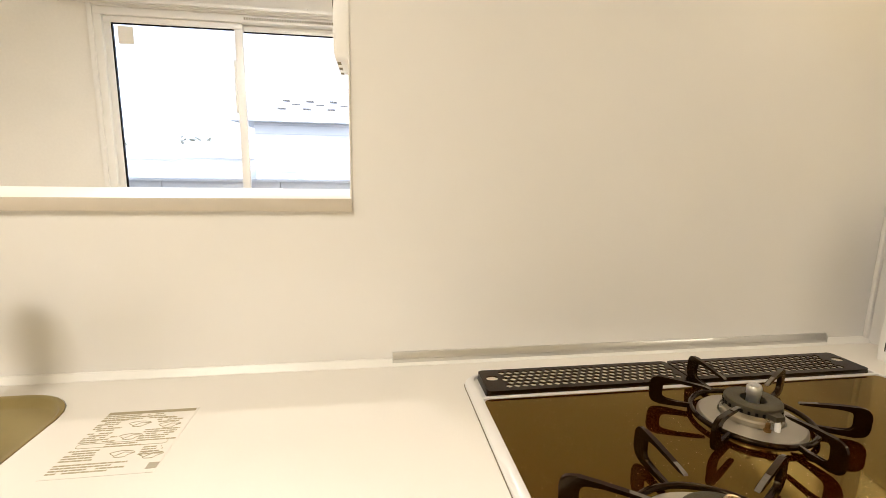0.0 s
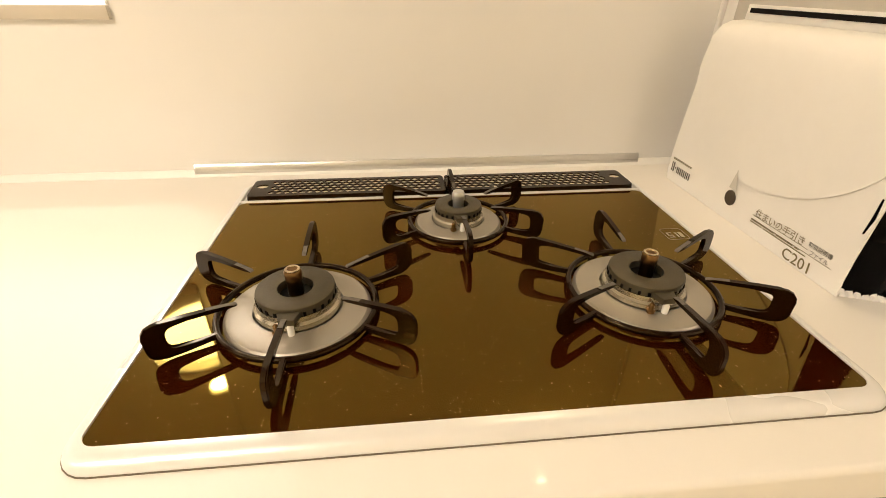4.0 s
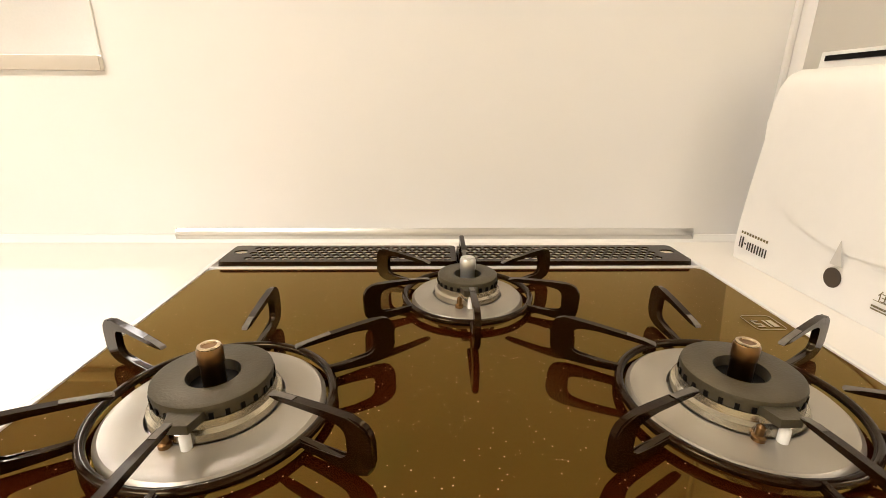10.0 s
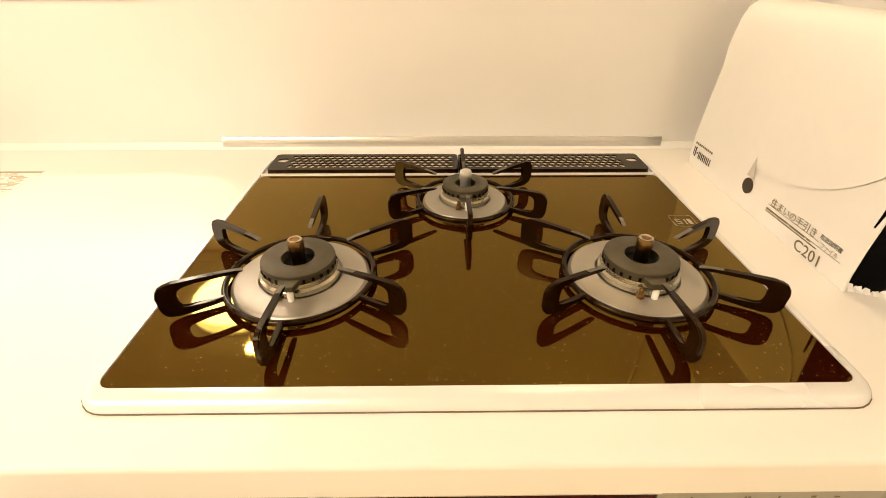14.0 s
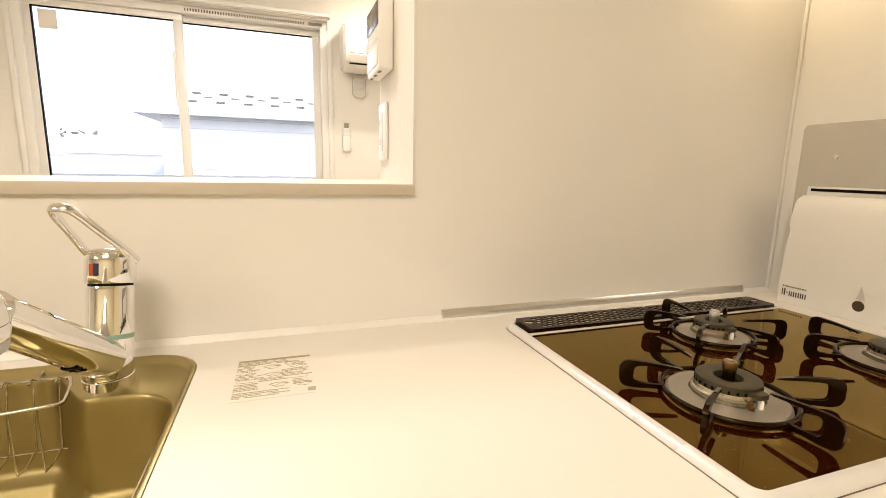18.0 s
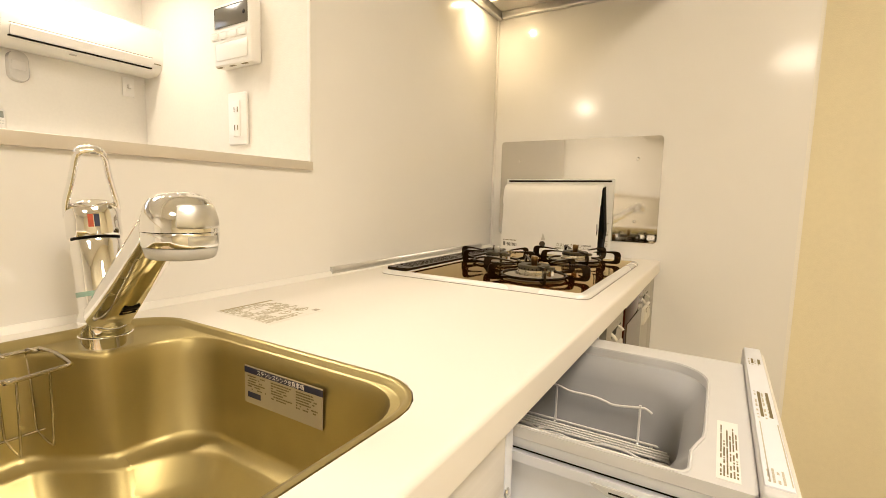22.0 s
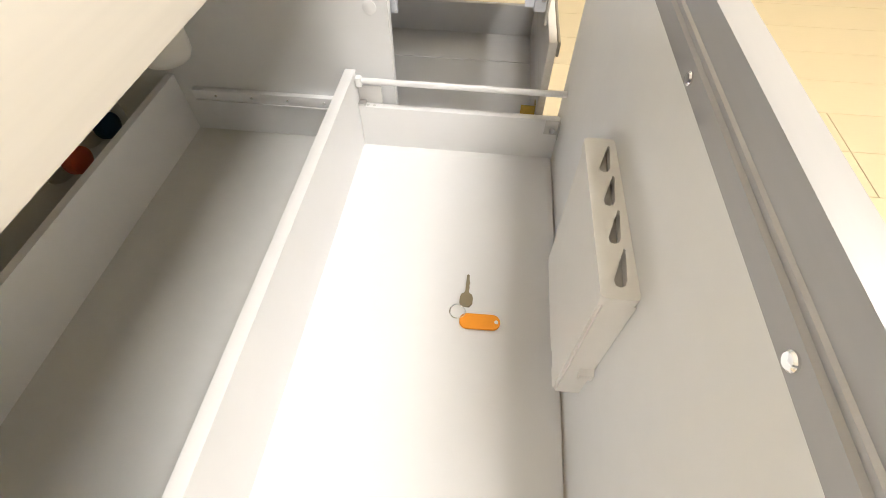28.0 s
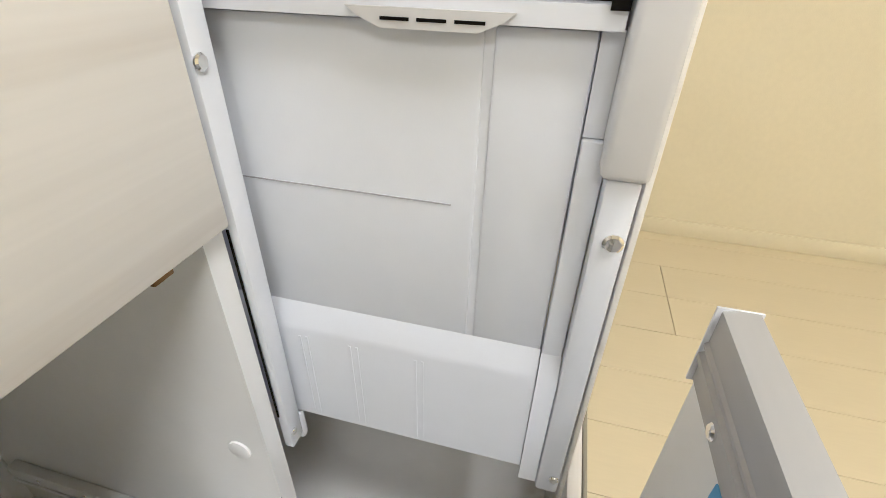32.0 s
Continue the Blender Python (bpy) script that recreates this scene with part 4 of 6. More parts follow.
def burner(x, y, scale, tip_h):
    b = thing("burner", "gas burner with grey alloy head on a round steel drip plate", "burner", "burners of the hob")
    s = scale
    part("drip_plate", lathe([(0.0685 * s, 0.0003), (0.0685 * s, 0.003), (0.0655 * s, 0.0055), (0.060 * s, 0.0045), (0.045 * s, 0.0075), (0.042 * s, 0.0078), (0.042 * s, 0.0)], (x, y, GZ), 56), DRIP, b, "brushed steel drip plate", 50)
    part("base_ring", lathe([(0.0405 * s, 0.0079), (0.040 * s, 0.013), (0.0375 * s, 0.015), (0.0365 * s, 0.0195), (0.033 * s, 0.0195)], (x, y, GZ), 48), mat("dull_burner_base", (0.46, 0.42, 0.33), 0.27, metal=0.9, vary=0.08, grain=60), b, "dull metal burner base")
    cap = lathe([(0.0345 * s, 0.0196), (0.0355 * s, 0.0198), (0.0365 * s, 0.027), (0.036 * s, 0.0288), (0.034 * s, 0.0298), (0.0165 * s, 0.0288), (0.0160 * s, 0.020)], (x, y, GZ), 48)
    head = part("burner_head", cap, BURNER, b, "dark grey alloy burner head", 40)
    port = bpy.data.meshes.new("flame_port")
    bm = box(-0.0009, 0.0009, -0.0013, 0.0013, -0.0019, 0.0019)
    bm.to_mesh(port)
    bm.free()
    port.materials.append(BLACK)
    for k in range(26):
        a = 2 * math.pi * k / 26
        p = new("flame_port", port)
        p.matrix_world = Matrix.Translation((x + 0.0361 * s * math.cos(a), y + 0.0361 * s * math.sin(a), GZ + 0.0222)) @ Matrix.Rotation(a, 4, "Z")
        p.parent = head
    part("well", lathe([(0.0158 * s, 0.020), (0.0158 * s, 0.0212), (0.0001, 0.0212)], (x, y, GZ), 28), BLACK, b)
    # sensor post
    part("sensor", lathe([(0.0072, 0.0), (0.0072, tip_h - 0.012), (0.0080, tip_h - 0.0105), (0.0080, tip_h - 0.002), (0.0068, tip_h), (0.0001, tip_h - 0.0006)], (x, y, GZ + 0.0213), 28), BRASS if s > 0.95 else SATIN, b, "brass-coloured pan sensor" if s > 0.95 else "steel pan sensor")
    part("sensor_top", lathe([(0.0070, -0.0006), (0.0070, 0.0004), (0.0062, 0.0010), (0.0048, 0.0008), (0.0044, -0.0004)], (x, y, GZ + 0.0213 + tip_h), 24), mat("worn_brass_rim", (0.56, 0.47, 0.32), 0.25, metal=1.0) if s > 0.95 else SATIN, b, "bright worn rim of the sensor")
    part("sensor_core", lathe([(0.0043, 0.0001), (0.0001, 0.0002)], (x, y, GZ + 0.0213 + tip_h - 0.0004), 20), BRASS if s > 0.95 else SATIN, b)
    # igniter and flame sensor at the front
    part("igniter", lathe([(0.0032, 0.0075), (0.0032, 0.016), (0.0022, 0.0175), (0.0022, 0.019)], (x + 0.001, y - 0.043 * s, GZ), 14), CERAMIC, b, "white ceramic igniter")
    part("flame_sensor", lathe([(0.0040, 0.0075), (0.0040, 0.010), (0.0026, 0.011), (0.0026, 0.0165), (0.0012, 0.018)], (x - 0.012 * s, y - 0.041 * s, GZ), 14), BRASS, b)
    part("tongue", prism([(x - 0.011 * s, y - 0.034 * s), (x - 0.007 * s, y - 0.0475 * s), (x + 0.006 * s, y - 0.0475 * s), (x + 0.010 * s, y - 0.034 * s)], "z", GZ + 0.0205, GZ + 0.0262), BURNER, b)
    return b


def trivet(x, y, s, rot):
    t = thing("pan_support", "black enamelled pan support with six raised arms", "pan support", "pan supports of the hob")
    ring = wire([(x + 0.0735 * s * math.cos(a), y + 0.0735 * s * math.sin(a), GZ + 0.0062) for a in [2 * math.pi * i / 56 for i in range(56)]], 0.0031, 10, closed=True)
    part("ring", ring, ENAMEL, t, smooth=60)
    # closed loop with a broad rounded outer end and an upper bar that thins to its tip
    o = [(0.0735, 0.0036), (0.100, 0.0028), (0.113, 0.0027), (0.1190, 0.0034), (0.1232, 0.0056), (0.1258, 0.0092), (0.1268, 0.0140), (0.1275, 0.0270), (0.1262, 0.0320), (0.1230, 0.0360), (0.1180, 0.0380), (0.1120, 0.0384), (0.095, 0.0374), (0.075, 0.0355), (0.060, 0.0338), (0.0530, 0.0326), (0.0522, 0.0314), (0.0530, 0.0305),
         (0.060, 0.0308), (0.075, 0.0318), (0.092, 0.0328), (0.1020, 0.0332), (0.1068, 0.0322), (0.1098, 0.0298), (0.1112, 0.0262), (0.1115, 0.0170), (0.1106, 0.0132), (0.1082, 0.0105), (0.1040, 0.0092), (0.090, 0.0088), (0.0735, 0.0092)]
    k = 1 if s > 0.95 else 0.9
    for i in range(6):
        a = radians(rot + 60 * i)
        bm = bmesh.new()
        w = 0.0026
        loft([[(0.0735 * s + (r - 0.0735) * k, -w, z) for r, z in o], [(0.0735 * s + (r - 0.0735) * k, w, z) for r, z in o]], bm=bm)
        bmesh.ops.bevel(bm, geom=[e for e in bm.edges if abs(e.verts[0].co.y - e.verts[1].co.y) < 1e-6], offset=0.0010, segments=2, affect="EDGES")
        bmesh.ops.transform(bm, matrix=Matrix.Translation((x, y, GZ)) @ Matrix.Rotation(a, 4, "Z"), verts=bm.verts[:])
        arm = part("arm", bm, ENAMEL, t, smooth=40)
        end = 0.066 + 0.005 * (i % 3)
        rise = 0.0326 + (end - 0.0530) * 0.0145 / 0.1
        tip = [(0.0520, 0.0313), (0.0530, 0.0318), (end, rise - 0.0004), (end + 0.001, rise + 0.0003), (0.0530, 0.0329)]
        bm = loft([[(0.0735 * s + (r - 0.0735) * k, e, z) for r, z in tip] for e in (-w * 0.8, w * 0.8)])
        bmesh.ops.transform(bm, matrix=Matrix.Translation((x, y, GZ)) @ Matrix.Rotation(a, 4, "Z"), verts=bm.verts[:])
        part("worn_tip", bm, WORN, arm, "tip worn to grey", None)
    return t


for bx_, by_, sc, th in ((-0.172, -0.405, 1.0, 0.027), (0.172, -0.405, 1.0, 0.027), (0.004, -0.232, 0.82, 0.024)):
    burner(bx_, by_, sc, th)
    trivet(bx_, by_, 1.0 if sc == 1.0 else 0.86, 270)

# ---------------------------------------------------------------- stove front under the hob
SF = -0.597


def stove_front():
    s = thing("stove_body", "built-in gas stove front with control panels and dark grill door", "gas stove")
    part("body", box(-0.300, 0.300, -0.585, -0.10, 0.640, Z - 0.039), BEIGEPL, s)
    for sx, name in ((-1, "control_panel"), (1, "control_panel")):
        x0, x1 = (-0.300, -0.131) if sx < 0 else (0.134, 0.309)
        z1 = Z - 0.046
        # slotted face built round its opening, which is lower beside the first lever
        a, b = (-0.253, -0.149) if sx < 0 else (0.150, 0.2715)
        mid, zt, zl, zh = a + 0.055, z1 - 0.0235, z1 - 0.0385, z1 - 0.0290
        p = part(name, box(x0, x1, SF, -0.5855, zt, Z - 0.0395), BEIGEPL, s, "beige metal control panel")
        part("strip", box(x0, x1, SF, -0.5855, 0.645, zl), BEIGEPL, p)
        part("strip", box(x0, a, SF, -0.5855, zl, zt), BEIGEPL, p)
        part("strip", box(b, x1, SF, -0.5855, zl, zt), BEIGEPL, p)
        part("slot_step", prism([(mid - 0.002, zl), (mid, zh - 0.002), (mid + 0.003, zh), (b, zh), (b, zl)], "y", SF, -0.5855), BEIGEPL, p)
        # shallow black backing; the slot's deep shade is put into its colour
        part("slot", box(a, b, SF + 0.0012, -0.5858, zl, zt), BLACK, p)
        for lx, drop in ((a + 0.010, 0.017), (a + 0.079, 0.011)):
            rings = []
            for f, w in ((0.0, 0.0050), (0.35, 0.0056), (0.75, 0.0060), (0.92, 0.0052), (1.0, 0.0028)):
                c = Vector((lx + 0.006 * f, SF + 0.004 - 0.012 * math.sin(f * 1.5), zt - 0.003 - drop * f))
                rings.append([c + Vector((w * math.cos(t), -0.0032 * math.sin(t) * (w / 0.006), 0.0016 * math.sin(t))) for t in [2 * math.pi * i / 14 for i in range(14)]])
            part("lever", loft(rings), CREAMPL, p, "cream control lever", 60)
        for mark in ((0.010, 0.0, 0.0016, 0.0030), (0.052, 0, 0.0016, 0.0026), (0.055, 0, 0.0016, 0.0026), (0.078, 0, 0.0016, 0.0030), (0.104, 0, 0.0035, 0.0026), (0.122, 0, 0.0040, 0.0020)):
            bars([mark], frame_of((a, SF - 0.0003, z1 - 0.014), (1, 0, 0), (0, 0, 1)), INKG, "print", p)
        if sx > 0:
            for u, v in ((0.1555, 0.2115), (0.2135, 0.2685)):
                bt = part("button", box(u, v, SF - 0.009, SF + 0.0005, z1 - 0.100, z1 - 0.0545, 0.0035, 3), CREAMPL, p, "large cream push button")
                part("window", box(u + 0.014, v - 0.010, SF - 0.0096, SF - 0.0085, z1 - 0.0610, z1 - 0.0580, 0.0004), INK, bt, "narrow dark window")
                bars([(0.018, 0.0, 0.006, 0.0028), (0.026, 0.0, 0.005, 0.0028)], frame_of((u, SF - 0.0097, z1 - 0.0680), (1, 0, 0), (0, 0, 1)), INKG, "print", bt)
        else:
            part("button", box(-0.262, -0.150, SF - 0.006, SF + 0.0005, z1 - 0.10, z1 - 0.058, 0.003), CREAMPL, p)
    d = part("grill_door", box(-0.129, 0.132, SF - 0.004, -0.5855, 0.648, Z - 0.0445, 0.003), BLACKG, s, "black glass grill door")
    part("door_trim", box(-0.129, 0.132, SF - 0.006, SF + 0.004, Z - 0.0435, Z - 0.0405, 0.0008), CHROME, d)
    part("door_window", loft([[(x, SF - 0.0045 - e, z) for x, z in rrect(-0.107, 0.106, 0.70, 0.824, 0.006, 4)] for e in (0, 0.0012)]), mat("grill_window", (0.060, 0.040, 0.012), 0.10, vary=0.35, grain=25, spec=0.15), d, "dark see-through grill window")
    lab = part("warning_frame", wire([(x, SF - 0.0046, z) for x, z in rrect(0.094, 0.122, 0.8375, 0.8455, 0.0016, 3)], 0.0003, 4, closed=True), PAPER, d)
    text("lettering", "やけど注意", 0.0054, frame_of((0.0955, SF - 0.0045, 0.8394), (1, 0, 0), (0, 0, 1)), PAPER, lab)
    part("door_handle", wire(smooth_path([(-0.10, SF - 0.004, 0.685), (-0.095, SF - 0.035, 0.69), (0, SF - 0.04, 0.69), (0.095, SF - 0.035, 0.69), (0.10, SF - 0.004, 0.685)], 5), 0.007, 12), SATIN, d)


stove_front()
solid("filler_panel", box(0.3105, RW - 0.001, -0.592, -0.575, 0.10, Z - 0.039, 0.001), BEIGEPL, "beige filler panel beside the stove", "filler panel")


def pan_drawer():
    c = thing("pan_drawer_unit", "white wood-look drawer unit under the stove", "cabinet")
    part("body", box(-0.3005, 0.3005, -0.585, -0.02, 0.10, 0.638), CARC, c)
    for z0, z1 in ((0.10, 0.36), (0.365, 0.636)):
        d = part("drawer_front", box(-0.2995, 0.2995, -0.605, -0.5855, z0, z1, 0.002), GRAIN, c)
        part("handle", box(-0.2995, 0.2995, -0.613, -0.6055, z1 - 0.022, z1 - 0.002, 0.002), ALU, d)
    part("plinth", box(-0.3005, RW - 0.002, -0.55, -0.53, 0.0, 0.0995), CARC, c)


pan_drawer()

# ---------------------------------------------------------------- sink unit with the big drawer pulled out
CX0, CX1 = -1.70, -0.760   # sink unit
CAB_F = -0.586


def sink_unit():
    c = thing("sink_cabinet", "white sink cabinet, its large drawer pulled out", "cabinet")
    part("side_panel", box(CX1 - 0.018, CX1, CAB_F + 0.001, -0.012, 0.098, Z - 0.039), CARC, c)
    part("side_panel", box(CX0, CX0 + 0.018, CAB_F + 0.001, -0.012, 0.098, Z - 0.039), CARC, c)
    part("floor_panel", box(CX0 + 0.0185, CX1 - 0.0185, CAB_F + 0.02, -0.152, 0.190, 0.204), CARCG, c, "grey cabinet floor")
    part("back_panel", box(CX0 + 0.0185, CX1 - 0.0185, -0.166, -0.152, 0.2045, 0.326), CARC, c)
    part("rear_wall", box(CX0 + 0.0185, CX1 - 0.0185, -0.012, -0.003, 0.1005, Z - 0.22), CARCG, c)
    part("fascia", box(CX0, -0.763, CAB_F - 0.010, CAB_F, 0.697, Z - 0.039, 0.0025), GRAIN, c, "white wood-look panel under the worktop")
    part("fascia_back", box(CX0 + 0.02, CX1 - 0.02, CAB_F + 0.001, CAB_F + 0.014, 0.697, Z - 0.04), CARC, c)
    part("runner", box(CX1 - 0.0305, CX1 - 0.0185, -0.56, -0.195, 0.280, 0.304, 0.002), CARC, c)
    part("runner_lip", box(CX1 - 0.0335, CX1 - 0.0306, -0.56, -0.198, 0.280, 0.284, 0.0008), CARC, c)
    for y in (-0.24, -0.31, -0.38, -0.45):
        part("screw", lathe([(0.003, 0), (0.0025, 0.001), (0.0001, 0.0012)], (CX1 - 0.0305, y, 0.293), 10, None, aim((0, 0, 0), (-1, 0, 0))), CHROME, c)
    part("cap", lathe([(0.011, 0), (0.0108, 0.002), (0.008, 0.0030), (0.0001, 0.0034)], (CX1 - 0.018, -0.556, 0.470), 24, None, aim((0, 0, 0), (-1, 0, 0))), CARC, c, "round white screw cap")
    part("hinge_stop", box(CX1 - 0.055, CX1 - 0.04, CAB_F + 0.004, CAB_F + 0.02, 0.684, 0.692, 0.001), BRASS, c)
    part("plinth", box(CX0, CX1 + 0.45, -0.55, -0.535, 0, 0.084), CARC, c)
    return c


sink_unit()


def valve(x, colour, tone):
    v = thing("stop_valve", "water stop valve with a " + tone + " handle on a round plate", "stop valve", "stop valves")
    at = (x, -0.013, 0.272)
    part("plate", lathe([(0.046, 0), (0.045, 0.003), (0.030, 0.008), (0.0001, 0.009)], at, 32, None, aim((0, 0, 0), (0, -1, 0))), SATIN, v)
    part("stem", rod((x, -0.020, 0.272), (x, -0.052, 0.272), 0.010), CHROME, v)
    part("handle", lathe([(0.024, 0), (0.026, 0.004), (0.024, 0.020), (0.010, 0.024), (0.0001, 0.024)], (x, -0.046, 0.272), 24, None, aim((0, 0, 0), (0, -1, 0))), colour, v, tone + " valve handle")


valve(-0.872, BLUE, "blue")
valve(-0.966, RED, "red")


def drain_pipe():
    d = thing("drain_pipe", "white plastic sink trap hanging in the sink cabinet", "pipe")
    part("trap", lathe([(0.0001, 0), (0.026, 0.001), (0.036, 0.006), (0.041, 0.016), (0.042, 0.030), (0.042, 0.110), (0.038, 0.116), (0.026, 0.120)], (-0.842, -0.224, 0.394), 32), WHITEPL, d, smooth=50)
    part("pipe", lathe([(0.024, 0), (0.026, 0.004), (0.026, 0.04), (0.022, 0.044), (0.022, 0.190)], (-0.842, -0.224, 0.5145), 28), WHITEPL, d)
    part("outlet", wire([(-0.842, -0.183, 0.472), (-0.842, -0.0125, 0.472)], 0.019, 16), WHITEPL, d, smooth=60)


drain_pipe()

DF = -0.887   # inside face of the drawer front


def big_drawer():
    d = thing("pull_out_drawer", "wide white drawer, fully pulled out, white wood-look front", "drawer")
    x0, x1, yb = -1.66, -0.788, -0.503
    part("floor_tray", loft([[(x, y, z) for x, y in rrect(x0 + e, x1 - e, DF + 0.001 + e * 0.3, yb - e, 0.012, 3)] for e, z in ((0.002, 0.205), (0.006, 0.212), (0.012, 0.2145))]), DRAWERW, d)
    part("back_wall", loft([[(x, y, z) for x in (x0, x1) for y in ((yb, yb - 0.016) if x == x0 else (yb - 0.016, yb))] for z in (0.205, 0.364)]), DRAWERW, d)
    part("back_lip", box(x0, x1, yb - 0.018, yb + 0.001, 0.3645, 0.368, 0.0015), DRAWERW, d)
    for sx, xa, xb in (("side_wall", x1 - 0.014, x1), ("side_wall", x0, x0 + 0.014)):
        part(sx, box(xa, xb, DF + 0.002, yb - 0.0165, 0.205, 0.302, 0.002), DRAWERW, d)
    # side rails
    for x in (x1 - 0.006, x0 + 0.006):
        part("side_rail", rod((x, yb - 0.016, 0.350), (x, DF + 0.001, 0.350), 0.0055, n=16), DRAWERW, d, "white steel side rail")
    part("rail_socket", box(x1 - 0.0135, x1 - 0.0005, yb - 0.028, yb - 0.0165, 0.340, 0.3585, 0.003), DRAWERW, d)
    clip = part("rail_clip", box(x1 - 0.0020, x1 - 0.0004, yb - 0.060, yb - 0.0165, 0.3022, 0.338, 0.0006), SATIN, d, "grey steel rail clip")
    part("clip_hook", box(x1 - 0.0150, x1 - 0.0022, yb - 0.030, yb - 0.0168, 0.3028, 0.3080, 0.001), SATIN, clip)
    for k in range(2):
        part("rivet", lathe([(0.003, 0), (0.0001, 0.0008)], (x1 - 0.008, yb - 0.035 + 0.012 * k - 0.01, 0.3022), 10), SATIN, d)
    part("bracket", box(x1 - 0.026, x1 - 0.0142, DF + 0.003, DF + 0.0045, 0.268, 0.304), SATIN, d)
    br = part("bracket", box(x1 - 0.0165, x1 - 0.0145, DF + 0.002, DF + 0.028, 0.272, 0.302, 0.0008), SATIN, d, "steel fixing bracket")
    part("cam", lathe([(0.006, 0), (0.005, 0.003), (0.0001, 0.003)], (x1 - 0.0168, DF + 0.014, 0.282), 14, None, aim((0, 0, 0), (-1, 0, 0))), CHROME, br)
    # front
    fx0, fx1 = -1.705, -0.747
    f = part("drawer_front", box(fx0, fx1, DF - 0.014, DF, 0.098, 0.668, 0.0015), CARC, d, "white drawer front, plain inside")
    part("face", box(fx0, fx1, DF - 0.017, DF - 0.0145, 0.098, 0.668, 0.0008), GRAIN, f)
    # aluminium grip profile along the top
    prof = [(DF + 0.0012, 0.632), (DF + 0.0012, 0.647), (DF + 0.0040, 0.6485), (DF + 0.0040, 0.6525), (DF + 0.0012, 0.654), (DF + 0.0012, 0.6565), (DF + 0.0030, 0.658), (DF + 0.0030, 0.660), (DF + 0.0012, 0.6615), (DF + 0.0012, 0.684), (DF - 0.006, 0.686), (DF - 0.017, 0.686), (DF - 0.019, 0.682), (DF - 0.019, 0.669), (DF + 0.0001, 0.669), (DF + 0.0001, 0.632)]
    part("grip_profile", prism(prof, "x", fx0, fx1), ALU, f, "aluminium grip profile", 20)
    part("profile_cap", box(fx1, fx1 + 0.0015, DF - 0.0192, DF + 0.0042, 0.630, 0.686), GREYPL, f)
    for x in (-0.792, -0.985, -1.199, -1.400, -1.60):
        screw(f, (x, DF + 0.0012, 0.640), (0, 1, 0), 0.005)
    # blue number sticker
    t = part("number_sticker", loft([[(x, DF + e, z) for x, z in rrect(-0.892, -0.813, 0.588, 0.630, 0.002, 2)] for e in (0.0002, 0.0006)]), CYAN, f, "blue sticker with a printed number", None)
    m = frame_of((-0.816, DF + 0.0008, 0.594), (-1, 0, 0), (0, 0, 1))
    part("field", box(-0.888, -0.817, DF + 0.0006, DF + 0.0008, 0.594, 0.610), PAPER, t, smooth=None)
    text("lettering", "0269782-000", 0.0122, frame_of((-0.8185, DF + 0.0010, 0.5975), (-1, 0, 0), (0, 0, 1)), INK, t)
    bars(print_lines(0.012, 0.060, 0.018, 0.032, 0.006, 77, 0.8), m, mat("pale_blue_print", (0.35, 0.60, 0.85), 0.5), "print", t)
    return d


big_drawer()


def knife_holder():
    k = thing("knife_holder", "white plastic knife holder with four slots on the drawer front", "knife holder")
    x0, x1, z0, z1, t = -1.292, -1.100, 0.292, 0.506, 0.030
    ya, yb = DF + 0.0005, DF + t
    # body with a cut lower end
    out = [(x0, z0 + 0.006), (x0 + 0.006, z0), (x0 + 0.030, z0), (x0 + 0.030, z0 + 0.012), (x0 + 0.050, z0 + 0.012), (x0 + 0.050, z0), (x1 - 0.006, z0), (x1, z0 + 0.006), (x1, z1 - 0.012), (x0, z1 - 0.012)]
    body = prism(out, "y", ya, yb)
    bmesh.ops.bevel(body, geom=[e for e in body.edges if abs(e.verts[0].co.y - yb) < 1e-5 and abs(e.verts[1].co.y - yb) < 1e-5], offset=0.003, segments=2, affect="EDGES")
    part("body", body, WHITEPL, k)
    # top plate with slanted slots
    bm = bmesh.new()
    loops = [[bm.verts.new((x, y, z1)) for x, y in rrect(x0 - 0.001, x1 + 0.001, ya, yb + 0.002, 0.005, 3)]]
    for i in range(4):
        cx = x1 - 0.030 - i * 0.044
        ps = [(cx + 0.0205, ya + 0.0080), (cx + 0.0190, ya + 0.0062), (cx - 0.012, ya + 0.0090), (cx - 0.0175, ya + 0.0110), (cx - 0.0195, ya + 0.0148), (cx - 0.0178, ya + 0.0186), (cx - 0.013, ya + 0.0196)]
        loops.append([bm.verts.new((x, y, z1)) for x, y in ps])
    es = [bm.edges.new((v[i], v[(i + 1) % len(v)])) for v in loops for i in range(len(v))]
    bmesh.ops.triangle_fill(bm, edges=es, use_beauty=True)
    ext = bmesh.ops.extrude_face_region(bm, geom=bm.faces[:])
    bmesh.ops.translate(bm, verts=[v for v in ext["geom"] if isinstance(v, bmesh.types.BMVert)], vec=(0, 0, -0.0115))
    part("top_plate", bm, WHITEPL, k, smooth=30)
    # grey plate under the slots, coloured as the shade inside them
    part("slot_depth", box(x0 + 0.01, x1 - 0.01, ya + 0.003, yb - 0.002, z1 - 0.0119, z1 - 0.0112), mat("slot_shade_grey", (0.62, 0.60, 0.58), 0.6), k, smooth=None)
    part("hook", prism([(x0 + 0.0, z0 + 0.060), (x0 - 0.006, z0 + 0.060), (x0 - 0.006, z0 + 0.070), (x0, z0 + 0.075)], "y", ya, ya + 0.014), WHITEPL, k)


knife_holder()


